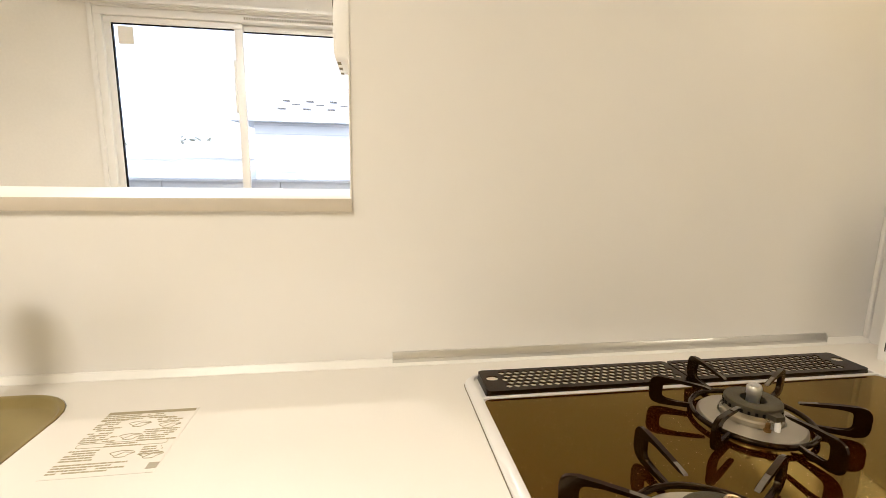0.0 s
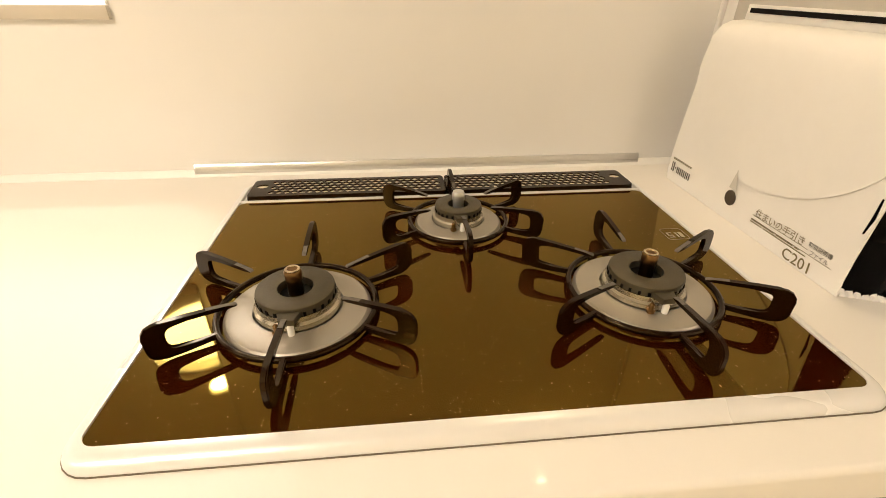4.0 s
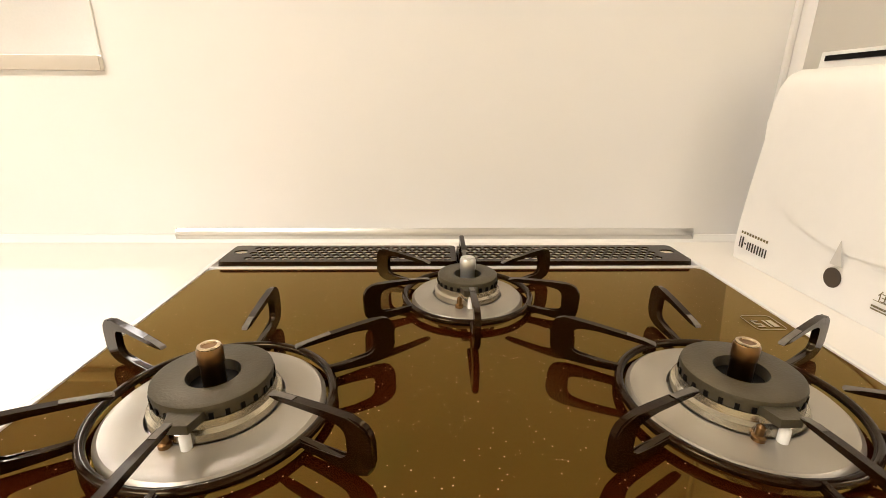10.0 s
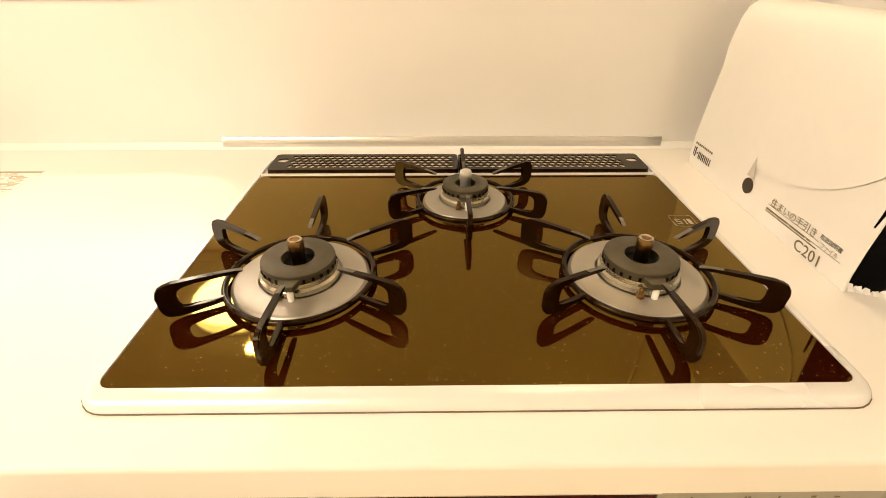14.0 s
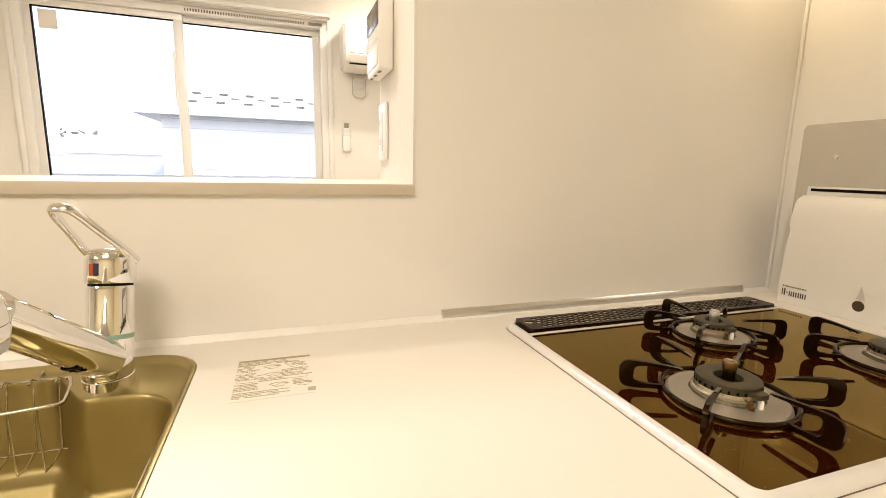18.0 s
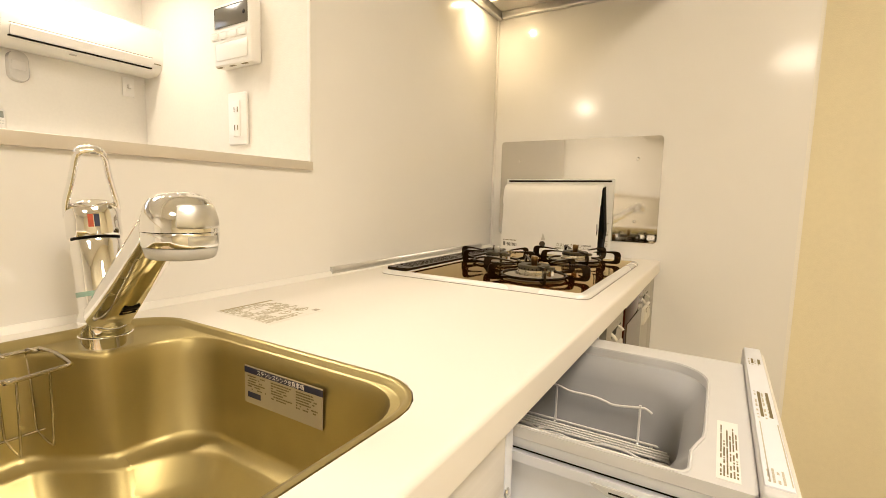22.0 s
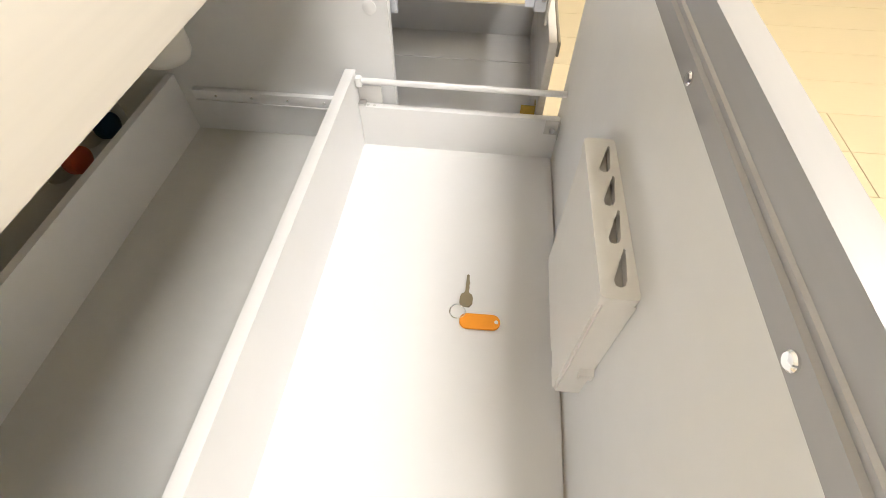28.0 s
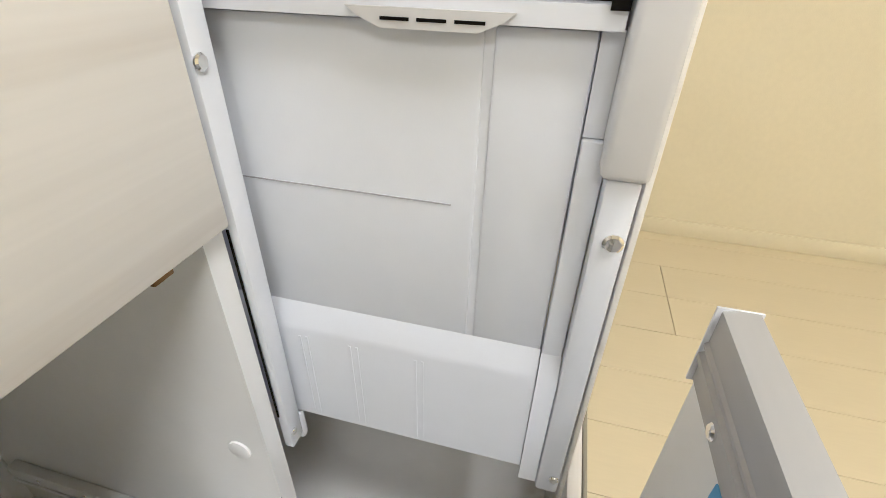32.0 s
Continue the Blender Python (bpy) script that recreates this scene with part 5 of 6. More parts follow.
def key_ring():
    k = thing("key", "small nickel key with a wire ring and an orange plastic tag", "key")
    z = 0.2165
    kx, ky = -1.138, -0.748

    def at(p):
        return [(kx + a, ky + b, z + c) for a, b, c in p]

    out = [(0.046, -0.002), (0.048, 0), (0.046, 0.002), (0.018, 0.0026), (0.014, 0.0040), (0.012, 0.0075), (0.006, 0.0098), (-0.004, 0.0098), (-0.010, 0.0055), (-0.010, -0.0055), (-0.004, -0.0098), (0.006, -0.0098), (0.012, -0.0075), (0.014, -0.0040), (0.018, -0.0026), (0.024, -0.0036), (0.028, -0.0026), (0.032, -0.0038), (0.036, -0.0026)]
    part("key_blade", prism([(kx + a, ky + b) for a, b in out], "z", z, z + 0.0024), KEYM, k, "nickel key")
    rx, ry = -1.158, -0.737
    part("ring", wire([(rx + 0.0115 * math.cos(t), ry + 0.0115 * math.sin(t), z + 0.003 + 0.001 * math.sin(2 * t)) for t in [2 * math.pi * i / 28 for i in range(28)]], 0.0009, 6, closed=True), CHROME, k, "split wire ring")
    # tag lies across the drawer
    tx, ty = -1.171, -0.772
    ux = Vector((0.03, -1, 0)).normalized()
    uy = Vector((1, 0.03, 0)).normalized()

    def tag_ring(dx, h):
        return [Vector((tx, ty, z + h)) + ux * p[0] + uy * p[1] for p in rrect(-0.031 + dx, 0.028 - dx, -0.0125 + dx, 0.0125 - dx, 0.011 - dx, 5)]

    part("tag", loft([tag_ring(0.0006, 0), tag_ring(0, 0.001), tag_ring(0, 0.003), tag_ring(0.001, 0.0042)]), ORANGE, k, "translucent orange plastic key tag")
    part("tag_hole", lathe([(0.003, 0), (0.0001, 0.0002)], Vector((tx, ty, z + 0.0043)) + ux * 0.0225, 14), DRAWERW, k)


key_ring()

# ---------------------------------------------------------------- dishwasher unit, pulled out
DX0, DX1 = -0.715, -0.370
DTOP = 0.857


def dishwasher():
    d = thing("dishwasher", "pulled-out drawer dishwasher with grey tub", "dishwasher")
    ys, yf = -0.20, -0.797
    zb = 0.462
    # near side wall: plate with an upright groove and a step
    part("side_wall", box(DX0, DX0 + 0.006, yf, ys, 0.598, DTOP - 0.0415), GREYPL, d)
    part("side_rib", box(DX0 - 0.006, DX0 - 0.0001, yf, -0.7462, 0.600, DTOP - 0.0425, 0.003), GREYPL, d)
    part("rib_floor", box(DX0 - 0.0040, DX0 - 0.0002, -0.7475, -0.7405, 0.602, DTOP - 0.0430), GREYPL, d)
    part("side_rib", box(DX0 - 0.006, DX0 - 0.0001, -0.7418, ys, 0.600, DTOP - 0.0425, 0.003), GREYPL, d)
    part("side_step", prism([(DX0 - 0.0062, 0.6055), (DX0 - 0.0150, 0.588), (DX0 - 0.0165, 0.582), (DX0 - 0.0165, zb + 0.016), (DX0 + 0.002, zb + 0.016), (DX0 + 0.002, 0.5975), (DX0 - 0.0055, 0.5995)], "y", yf, ys), GREYPL, d)
    for y in (-0.606, -0.612, -0.650, -0.656, -0.705, -0.711):
        part("rib_line", box(DX0 - 0.0170, DX0 - 0.0164, y - 0.001, y + 0.001, zb + 0.020, 0.578), GREYPL, d)
    part("scratch_line", box(DX0 - 0.0066, DX0 - 0.0058, -0.727, -0.560, 0.711, 0.7118), mat("grey_scratch", (0.46, 0.46, 0.50), 0.7), d)
    part("far_wall", box(DX1 - 0.006, DX1, yf, ys, zb, DTOP - 0.0415), GREYPL, d)
    part("underside", box(DX0 + 0.0065, DX1 - 0.0065, yf, ys, zb, zb + 0.008), GREYPL, d)
    # top frame with the open tub
    n = 7
    fr = [(x, y) for x, y in rrect(DX0 - 0.020, DX1 + 0.004, -0.8078, ys, 0.006, n)]

    def opening(e):
        """Outline of the tub: wide far corners, a tight near corner that steps in."""
        a0, a1, b0, b1 = DX0 - 0.0155 + e, DX1 - 0.049 - e, -0.764 + e, ys - 0.03 - e
        out = []
        for cx, cy, r, a in ((a1, b1, 0.06, 0), (a0, b1, 0.02, 90), (a0, b0 + 0.010, 0.012, 180), (a1, b0, 0.062, 270)):
            sx, sy = (1 if cx == a1 else -1), (1 if cy == b1 else -1)
            for i in range(n + 1):
                t = radians(a + 90 * i / n)
                out.append((cx - sx * r + r * math.cos(t), cy - sy * r + r * math.sin(t)))
            if a == 180:
                out += [(a0 + 0.045, b0 + 0.010), (a0 + 0.062, b0 + 0.006), (a0 + 0.080, b0 + 0.001), (a0 + 0.095, b0)]
        return out

    ho = opening(0)
    bm = plate_with_hole(fr, ho, DTOP - 0.012, DTOP)
    part("top_frame", bm, GREYL, d, "light grey top frame", 30)
    part("rim_bead", wire([(x, y, DTOP + 0.0005) for x, y in opening(-0.002)], 0.0014, 8, closed=True), GREYL, d, smooth=60)
    # flange that runs below the frame
    fl = part("flange", prism([(DX0 - 0.018, DTOP - 0.0135), (DX0 - 0.018, DTOP - 0.019), (DX0 - 0.010, DTOP - 0.020), (DX0 - 0.010, DTOP - 0.030), (DX0 - 0.016, DTOP - 0.031), (DX0 - 0.016, DTOP - 0.0415), (DX0 - 0.010, DTOP - 0.041), (DX0 - 0.0085, DTOP - 0.041), (DX0 - 0.0085, DTOP - 0.0125), (DX0 - 0.012, DTOP - 0.0125)], "y", -0.8065, ys), GREYPL, d, smooth=20)
    part("vent_tongue", prism([(-0.672, DTOP - 0.036), (-0.678, DTOP - 0.0405), (-0.690, DTOP - 0.0455), (-0.740, DTOP - 0.0455), (-0.752, DTOP - 0.0405), (-0.758, DTOP - 0.036)], "x", DX0 - 0.0185, DX0 - 0.0162), GREYL, fl)
    for y in (-0.698, -0.717, -0.736):
        part("slot", box(DX0 - 0.0189, DX0 - 0.0184, y - 0.0075, y + 0.0075, DTOP - 0.0418, DTOP - 0.0402), BLACK, fl)
    part("dark_line", box(DX0 - 0.0101, DX0 - 0.0088, -0.806, ys, DTOP - 0.0302, DTOP - 0.0282), BLACK, fl)
    part("end_hole", box(DX0 - 0.0185, DX0 - 0.016, -0.8068, -0.7985, DTOP - 0.033, DTOP - 0.021), BLACK, fl)
    tub = [[(x, y, z) for x, y in opening(e)] for e, z in ((0.0002, DTOP - 0.012), (0.0080, DTOP - 0.022), (0.0225, DTOP - 0.044), (0.028, 0.62), (0.036, 0.56), (0.07, 0.545))]
    part("tub", loft(tub, False, True), TUB, d, "dark grey wash tub", 50)
    # notice label on the frame
    lb = part("label", box(-0.724, -0.598, -0.7955, -0.7765, DTOP + 0.0002, DTOP + 0.0006), PAPER, d, "white notice label", None)
    bars(print_lines(0.004, 0.120, 0.002, 0.0165, 0.0026, 40, 0.75), frame_of((-0.722, -0.7775, DTOP + 0.0008), (1, 0, 0), (0, -1, 0)), INKG, "print", lb)
    # front: control block, frame and door panel
    blk = part("control_block", box(DX0 - 0.025, -0.300, -0.8335, -0.8085, 0.747, 0.866, 0.004, 3), GREYL, d, "light grey control block")
    part("control_face", box(DX0 - 0.016, -0.304, -0.8315, -0.8105, 0.8655, 0.8675, 0.001), GREYPL, blk)
    for y in (-0.8180, -0.8262):
        part("indicator", box(-0.585, -0.508, y - 0.0014, y + 0.0014, 0.8672, 0.8680), INKG, blk, "dark indicator window")
        part("indicator", box(-0.388, -0.366, y - 0.0014, y + 0.0014, 0.8672, 0.8680), INKG, blk)
    faint = mat("faint_print", (0.50, 0.47, 0.38), 0.6)
    for x, w, k in ((-0.59, 0.085, 44), (-0.395, 0.035, 45), (-0.725, 0.030, 46)):
        bars(print_lines(0.0, w, 0.0, 0.014, 0.0036, k, 0.6), frame_of((x, -0.8120, 0.8678), (1, 0, 0), (0, -1, 0)), faint, "print", blk)
    for y in (-0.8145, -0.8300):
        part("score_line", box(-0.725, -0.600, y - 0.0005, y + 0.0005, 0.8673, 0.8678), faint, blk)
    part("side_frame", box(DX0 - 0.020, DX0 - 0.004, -0.8312, -0.8125, 0.455, 0.7465, 0.003), GREYPL, d, "grey side frame")
    part("side_frame", box(-0.316, -0.302, -0.8315, -0.8005, 0.455, 0.7465, 0.003), GREYPL, d)
    part("corner_filler", box(DX0 - 0.0055, DX0 + 0.005, -0.8083, yf - 0.0005, 0.7625, DTOP - 0.0418), GREYPL, d)
    sf = part("runner_cover", box(DX0 - 0.010, DX0 + 0.005, -0.812, yf - 0.0005, 0.462, 0.762, 0.002), GREYPL, d)
    part("runner_step", prism([(DX0 - 0.0101, 0.6055), (DX0 - 0.0180, 0.588), (DX0 - 0.0180, 0.4625), (DX0 - 0.0101, 0.4625)], "y", -0.8120, yf - 0.0005), GREYPL, sf)
    screw(d, (DX0 - 0.020, -0.824, 0.709), (-1, 0, 0), 0.006)
    screw(d, (DX0 - 0.020, -0.826, 0.476), (-1, 0, 0), 0.004)
    part("door_panel", box(DX0 - 0.010, -0.290, -0.8382, -0.8340, 0.430, 0.856, 0.0015), GRAIN, d, "white wood-look front panel")
    # fixed housing edge that stays in the cabinet
    part("housing_edge", box(-0.7565, -0.738, -0.594, -0.5842, 0.455, Z - 0.042, 0.0025), GREYPL, d, "grey housing edge")
    # black strip paints the shade of the open gap beside the housing
    part("gasket", box(-0.7582, -0.7574, -0.5882, -0.5866, 0.500, 0.690), BLACK, d, "black strip for the dark gap beside the housing")
    part("housing_side", box(DX0 - 0.0285, DX0 - 0.0225, -0.5838, -0.03, 0.695, Z - 0.05), GREYPL, d)
    screw(d, (-0.752, -0.594, 0.792), (0, -1, 0), 0.005)
    screw(d, (-0.752, -0.594, 0.475), (0, -1, 0), 0.0035)
    part("housing_foot", box(-0.7365, -0.727, -0.592, -0.566, 0.440, 0.476, 0.004), GREYPL, d)
    part("housing_side", box(-0.312, -0.306, -0.585, -0.03, 0.455, Z - 0.05), GREYPL, d)
    return d


dishwasher()


def dish_rack():
    r = thing("dish_rack", "white coated wire dish rack inside the dishwasher", "dish rack")
    wx, wz = -0.452, 0.735
    ws = [("upper_rail", smooth_path([(wx, y, h) for y, h in ((-0.30, 0.800), (-0.42, 0.799), (-0.52, 0.795), (-0.554, 0.794), (-0.575, 0.789), (-0.610, 0.789), (-0.630, 0.786), (-0.645, 0.783), (-0.681, 0.7885), (-0.689, 0.7885), (-0.698, 0.7835))], 4), 0.0019),
          ("near_rail", smooth_path([(-0.493, y, h) for y, h in ((-0.30, wz), (-0.40, wz + 0.003), (-0.50, wz + 0.002), (-0.525, wz), (-0.540, wz - 0.004), (-0.570, wz - 0.002), (-0.600, wz - 0.005), (-0.640, wz + 0.001), (-0.670, wz + 0.001), (-0.690, wz - 0.004), (-0.725, wz - 0.003))], 4), 0.0021),
          ("back_wire", smooth_path([(wx, -0.28, wz), (wx, -0.50, wz), (wx, -0.715, wz), (wx - 0.006, -0.738, wz), (wx - 0.022, -0.744, wz), (wx - 0.034, -0.738, wz - 0.004)], 4), 0.0019),
          ("end_loop", smooth_path([(-0.493, -0.725, wz - 0.003), (-0.484, -0.733, wz - 0.010), (-0.476, -0.730, wz - 0.012), (-0.472, -0.722, wz - 0.002)], 4), 0.0019)]
    for i in range(4):
        ws.append(("long_wire", [(-0.463 - 0.0075 * i, -0.28, wz - 0.001), (-0.463 - 0.0075 * i, -0.726, wz - 0.001)], 0.0017))
    for y in (-0.427, -0.554, -0.681):
        ws.append(("upright", [(wx, y, 0.7925 if y < -0.5 else 0.799), (wx, y, wz - 0.002), (wx - 0.030, y + 0.004, wz - 0.004), (-0.493, y + 0.016, wz - 0.001)], 0.0018))
    for i in range(3):
        ws.append(("lower_wire", [(-0.535 - 0.030 * i, -0.27, 0.690 - 0.01 * i), (-0.535 - 0.030 * i, -0.700, 0.690 - 0.01 * i)], 0.0019))
    for i in range(9):
        ws.append(("cross_wire", [(-0.440, -0.29 - 0.048 * i, 0.640), (-0.650, -0.29 - 0.048 * i, 0.640)], 0.0019))
    for x in (-0.440, -0.545, -0.650):
        ws.append(("base_wire", [(x, -0.27, 0.637), (x, -0.715, 0.637)], 0.0022))
    for x in (-0.452, -0.535):
        ws.append(("frame_wire", [(x, -0.700, 0.735 if x > -0.5 else 0.690), (x, -0.700, 0.637)], 0.0022))
    for nm, ps, rr_ in ws:
        part(nm, wire(ps, rr_, 8), WHITEPL, r, smooth=60)


dish_rack()


def lower_drawer():
    c = thing("lower_drawer", "low pull-out drawer under the dishwasher, open and empty", "drawer")
    x0, x1, yb, yf = -0.735, -0.315, -0.34, -0.846
    part("floor_tray", box(x0 + 0.012, x1 - 0.012, yf, yb, 0.192, 0.200), CARC, c)
    part("back_wall", box(x0, x1, yb, yb + 0.010, 0.192, 0.275, 0.002), CARC, c)
    part("side_wall", box(x0, x0 + 0.0115, yf, yb - 0.001, 0.175, 0.232, 0.002), CARC, c)
    part("side_wall", box(x1 - 0.0115, x1, yf, yb - 0.001, 0.175, 0.275, 0.002), CARC, c)
    for k in range(5):
        part("side_rib", box(x0 - 0.0022, x0 - 0.0002, yf + 0.006, yb - 0.006, 0.182 + 0.0095 * k, 0.1855 + 0.0095 * k, 0.0006), CARC, c)
    part("inner_rail", box(x0 - 0.012, x0 - 0.001, yf + 0.02, yb, 0.150, 0.172, 0.002), CARC, c)
    part("tray_line", box(x1 - 0.14, x1 - 0.136, yf, yb, 0.2002, 0.2022), CARC, c)
    f = part("drawer_front", box(-0.736, -0.300, yf - 0.015, yf - 0.0005, 0.100, 0.408, 0.002), GRAIN, c)
    part("grip_lip", box(-0.736, -0.300, yf - 0.0205, yf - 0.0155, 0.382, 0.408, 0.002), BEIGEPL, f)
    part("bracket", box(x0 + 0.012, x0 + 0.014, yf, yf + 0.028, 0.200, 0.272), ZINC, c, "yellow zinc bracket")
    part("bracket", box(x0 + 0.012, x0 + 0.034, yf, yf + 0.0015, 0.200, 0.272), ZINC, c, "yellow zinc bracket")


lower_drawer()
solid("cabinet_divider", box(-0.7585, -0.7455, -0.562, -0.012, 0.098, 0.690), CARC, "white panel between the cabinet units", "panel")
solid("cabinet_floor", box(-0.744, -0.302, -0.583, -0.012, 0.098, 0.112), CARCG, "grey floor of the middle cabinet", "panel")

# ---------------------------------------------------------------- steel heat shield, file box
def heat_shield():
    s = thing("heat_shield", "polished stainless steel heat shield screwed to the side wall", "steel panel")
    x = RW - 0.0035
    part("plate", loft([[(x + e, y, z) for y, z in rrect(-0.590, -0.036, 0.964, 1.308, 0.012, 5)] for e in (0.003, 0.0004, 0)]), MIRROR, s, smooth=25)
    for y in (-0.110, -0.518):
        for z in (1.236, 1.032):
            screw(s, (x, y, z), (-1, 0, 0), 0.0052)


heat_shield()


def file_box():
    f = thing("document_file", "white card document file with flap, leaning on the steel shield", "document file")
    yl, yr = -0.076, -0.420
    prof = [(0.3825, 0.9105), (0.3805, 0.930), (0.3810, 0.958), (0.3848, 1.008), (0.3900, 1.0625), (0.3950, 1.102), (0.4005, 1.128), (0.4090, 1.142), (0.4220, 1.147)]
    top_z = prof[-1][1]

    def sheet(p, ya, yb, t):
        out = p + [(x + t, z - t * (0.6 if z > 1.1 else 0)) for x, z in reversed(p)]
        return prism(out, "y", ya, yb)

    part("front_sheet", sheet(prof, yl, yr, 0.0022), PAPER, f, "white card front")
    # back board, a little larger
    bb = [(0.4340, 0.9105), (0.4470, 1.171), (0.4483, 1.171), (0.4360, 0.9105)]
    back = part("back_board", prism(bb, "y", yl + 0.012, yr - 0.030), PAPER, f, "white card back board")
    part("edge_binding", prism([(0.4448, 1.1605), (0.4451, 1.1665), (0.4470, 1.1668), (0.4466, 1.1605)], "y", yl + 0.004, yr - 0.022), BLACK, back)
    m = frame_of((0.4350, yr - 0.012, 0.935), (0, -1, 0), (0.0546, 0, 1))
    rows = []
    for i in range(5):
        rows += print_lines(0.002, 0.011, 0.008 + 0.036 * i, 0.028 + 0.036 * i, 0.004, 60 + i, 0.7)
    bars(rows, m, mat("grey_print", (0.42, 0.38, 0.30), 0.6), "index_print", back)
    # black film gusset
    g = []
    n = 9
    for i in range(n):
        t = i / (n - 1)
        g.append((0.3845 + 0.050 * t, yr + 0.012 - 0.020 * t - 0.007 * math.sin(math.pi * t) + (0.0015 if i % 2 else 0)))
    bmg = bmesh.new()
    lo = [bmg.verts.new((x, y, 0.912)) for x, y in g]
    hi = [bmg.verts.new((0.4060 + (x - 0.3845) * 0.74, y + 0.004, 1.136 + 0.010 * (x - 0.3845) / 0.050)) for x, y in g]
    mid = [bmg.verts.new((x - 0.002, y - 0.009 + 0.0012 * (k % 2), 1.0)) for k, (x, y) in enumerate(g)]
    for a, b in ((lo, mid), (mid, hi)):
        for i in range(n - 1):
            bmg.faces.new((a[i], a[i + 1], b[i + 1], b[i]))
    ext = bmesh.ops.extrude_face_region(bmg, geom=bmg.faces[:])
    bmesh.ops.translate(bmg, verts=[v for v in ext["geom"] if isinstance(v, bmesh.types.BMVert)], vec=(0.0, 0.002, 0))
    part("gusset", bmg, BLACKFILM, f, "shiny black film gusset", 50)
    part("pocket_block", prism([(0.3880, 0.913), (0.3900, 0.99), (0.4090, 1.120), (0.434, 1.124), (0.432, 0.913)], "y", yl - 0.012, yr + 0.018), BLACK, f)
    # stitches down the rear seam of the gusset, and torn paper at its foot
    bm = bmesh.new()
    for i in range(24):
        t = (i + 0.5) / 24
        px_, py_, pz_ = 0.4340 - 0.001 * t, yr - 0.0095 - 0.004 * math.sin(math.pi * t), 0.916 + 0.205 * t
        box(px_ - 0.0004, px_ + 0.0004, py_ - 0.0012, py_ - 0.0004, pz_, pz_ + 0.0048, bm=bm)
    part("stitching", bm, CLEARPL, f, "pale stitches along the seam", None)
    rs = random.Random(21)
    for i in range(7):
        tx_ = 0.388 + 0.0066 * i
        yy = yr + 0.008 - 0.020 * i / 7
        part("torn_paper", loft([[(tx_, yy, 0.9108), (tx_ + 0.006, yy - 0.002, 0.9108), (tx_ + 0.006, yy - 0.0095, 0.9108), (tx_, yy - 0.008, 0.9108)], [(tx_ + rs.uniform(0, 0.002), yy - 0.002, 0.9155 + rs.uniform(0, 0.003)), (tx_ + 0.005, yy - 0.004, 0.9150 + rs.uniform(0, 0.004)), (tx_ + 0.0045, yy - 0.0075, 0.9135), (tx_ + 0.001, yy - 0.0068, 0.9135)]]), PAPER, f, smooth=None)
    # flap with a round lower edge
    cy, hw = (yl + yr) / 2, (yl - yr) / 2 + 0.002

    def face_x(z):
        for (xa, za), (xb, zb) in zip(prof, prof[1:]):
            if za <= z <= zb:
                return xa + (xb - xa) * (z - za) / (zb - za)
        return prof[-1][0]

    cols, rows_n = 36, 12
    outer, inner = [], []
    for i in range(cols + 1):
        u = -1 + 2 * i / cols
        y = cy - u * hw
        low = 1.088 - 0.118 * math.sqrt(max(0.0, 1 - u * u))
        for tgt, off in ((outer, 0.0042), (inner, 0.0024)):
            col = []
            for k in range(rows_n + 1):
                z = low + (top_z - 0.004 - low) * (k / rows_n)
                col.append((face_x(z) - off + 0.0014 * (1 - k / rows_n), y, z + off * 0.5 * (k / rows_n)))
            col.append((0.4200, y, top_z + 0.0012 + off * 0.6))
            col.append((0.4395, y, top_z + 0.0032 + off * 0.4))
            tgt.append(col)
    ring = [o + i_[::-1] for o, i_ in zip(outer, inner)]
    part("flap", loft(ring), PAPER, f, "white card flap with a curved edge", 40)
    part("press_hole", lathe([(0.0105, 0), (0.0105, 0.0006), (0.0001, 0.0006)], (face_x(0.9425) - 0.0006, -0.233, 0.9425), 28, None, aim((0, 0, 0), (-1, 0, 0))), mat("dark_hole", (0.05, 0.035, 0.02), 0.7), f, "round dark press hole")
    part("pin", prism([(-0.244, 0.957), (-0.2295, 0.957), (-0.2355, 0.983)], "x", face_x(0.970) - 0.0060, face_x(0.970) - 0.0054), CLEARPL, f)

    def at(y, z):
        slope = (face_x(z + 0.016) - face_x(z)) / 0.016
        return frame_of((face_x(z) - 0.0006, y, z), (0, -1, 0), (slope, 0, 1))

    # maker's mark as plain strokes
    bars([(0, 0, 0.002, 0.015), (0.0045, 0, 0.003, 0.015), (0.0095, 0.006, 0.0035, 0.0022), (0.0155, 0, 0.0022, 0.011), (0.0195, 0, 0.0025, 0.011), (0.0245, 0, 0.0025, 0.011), (0.0295, 0, 0.0025, 0.011), (0.0345, 0, 0.0025, 0.011), (0.0395, 0, 0.0022, 0.011), (0.0440, 0, 0.0022, 0.011), (0.0490, 0, 0.0022, 0.011)], at(-0.0855, 0.9285), INK, "maker_mark", f)
    bars([(0.0052 * i, 0, 0.0032, 0.0034) for i in range(10)], at(-0.0855, 0.9475), INKG, "small_print", f)
    text("lettering", "住まいの手引き", 0.0116, at(-0.283, 0.9405), INKG, f)
    text("lettering", "取扱説明書", 0.0064, at(-0.3685, 0.9440), INK, f)
    text("lettering", "ファイル", 0.0064, at(-0.3730, 0.9360), INK, f)
    text("lettering", "C201", 0.0200, at(-0.340, 0.9135), INKG, f, bold=0.00006)
    bars([(0, 0, 0.124, 0.0005), (0, 0.0048, 0.090, 0.0005)], at(-0.280, 0.9345), INKG, "rule", f)
    bars(print_lines(0, 0.118, 0.0, 0.0045, 0.0026, 90, 0.9), at(-0.280, 0.9300), INKG, "small_print", f)


file_box()


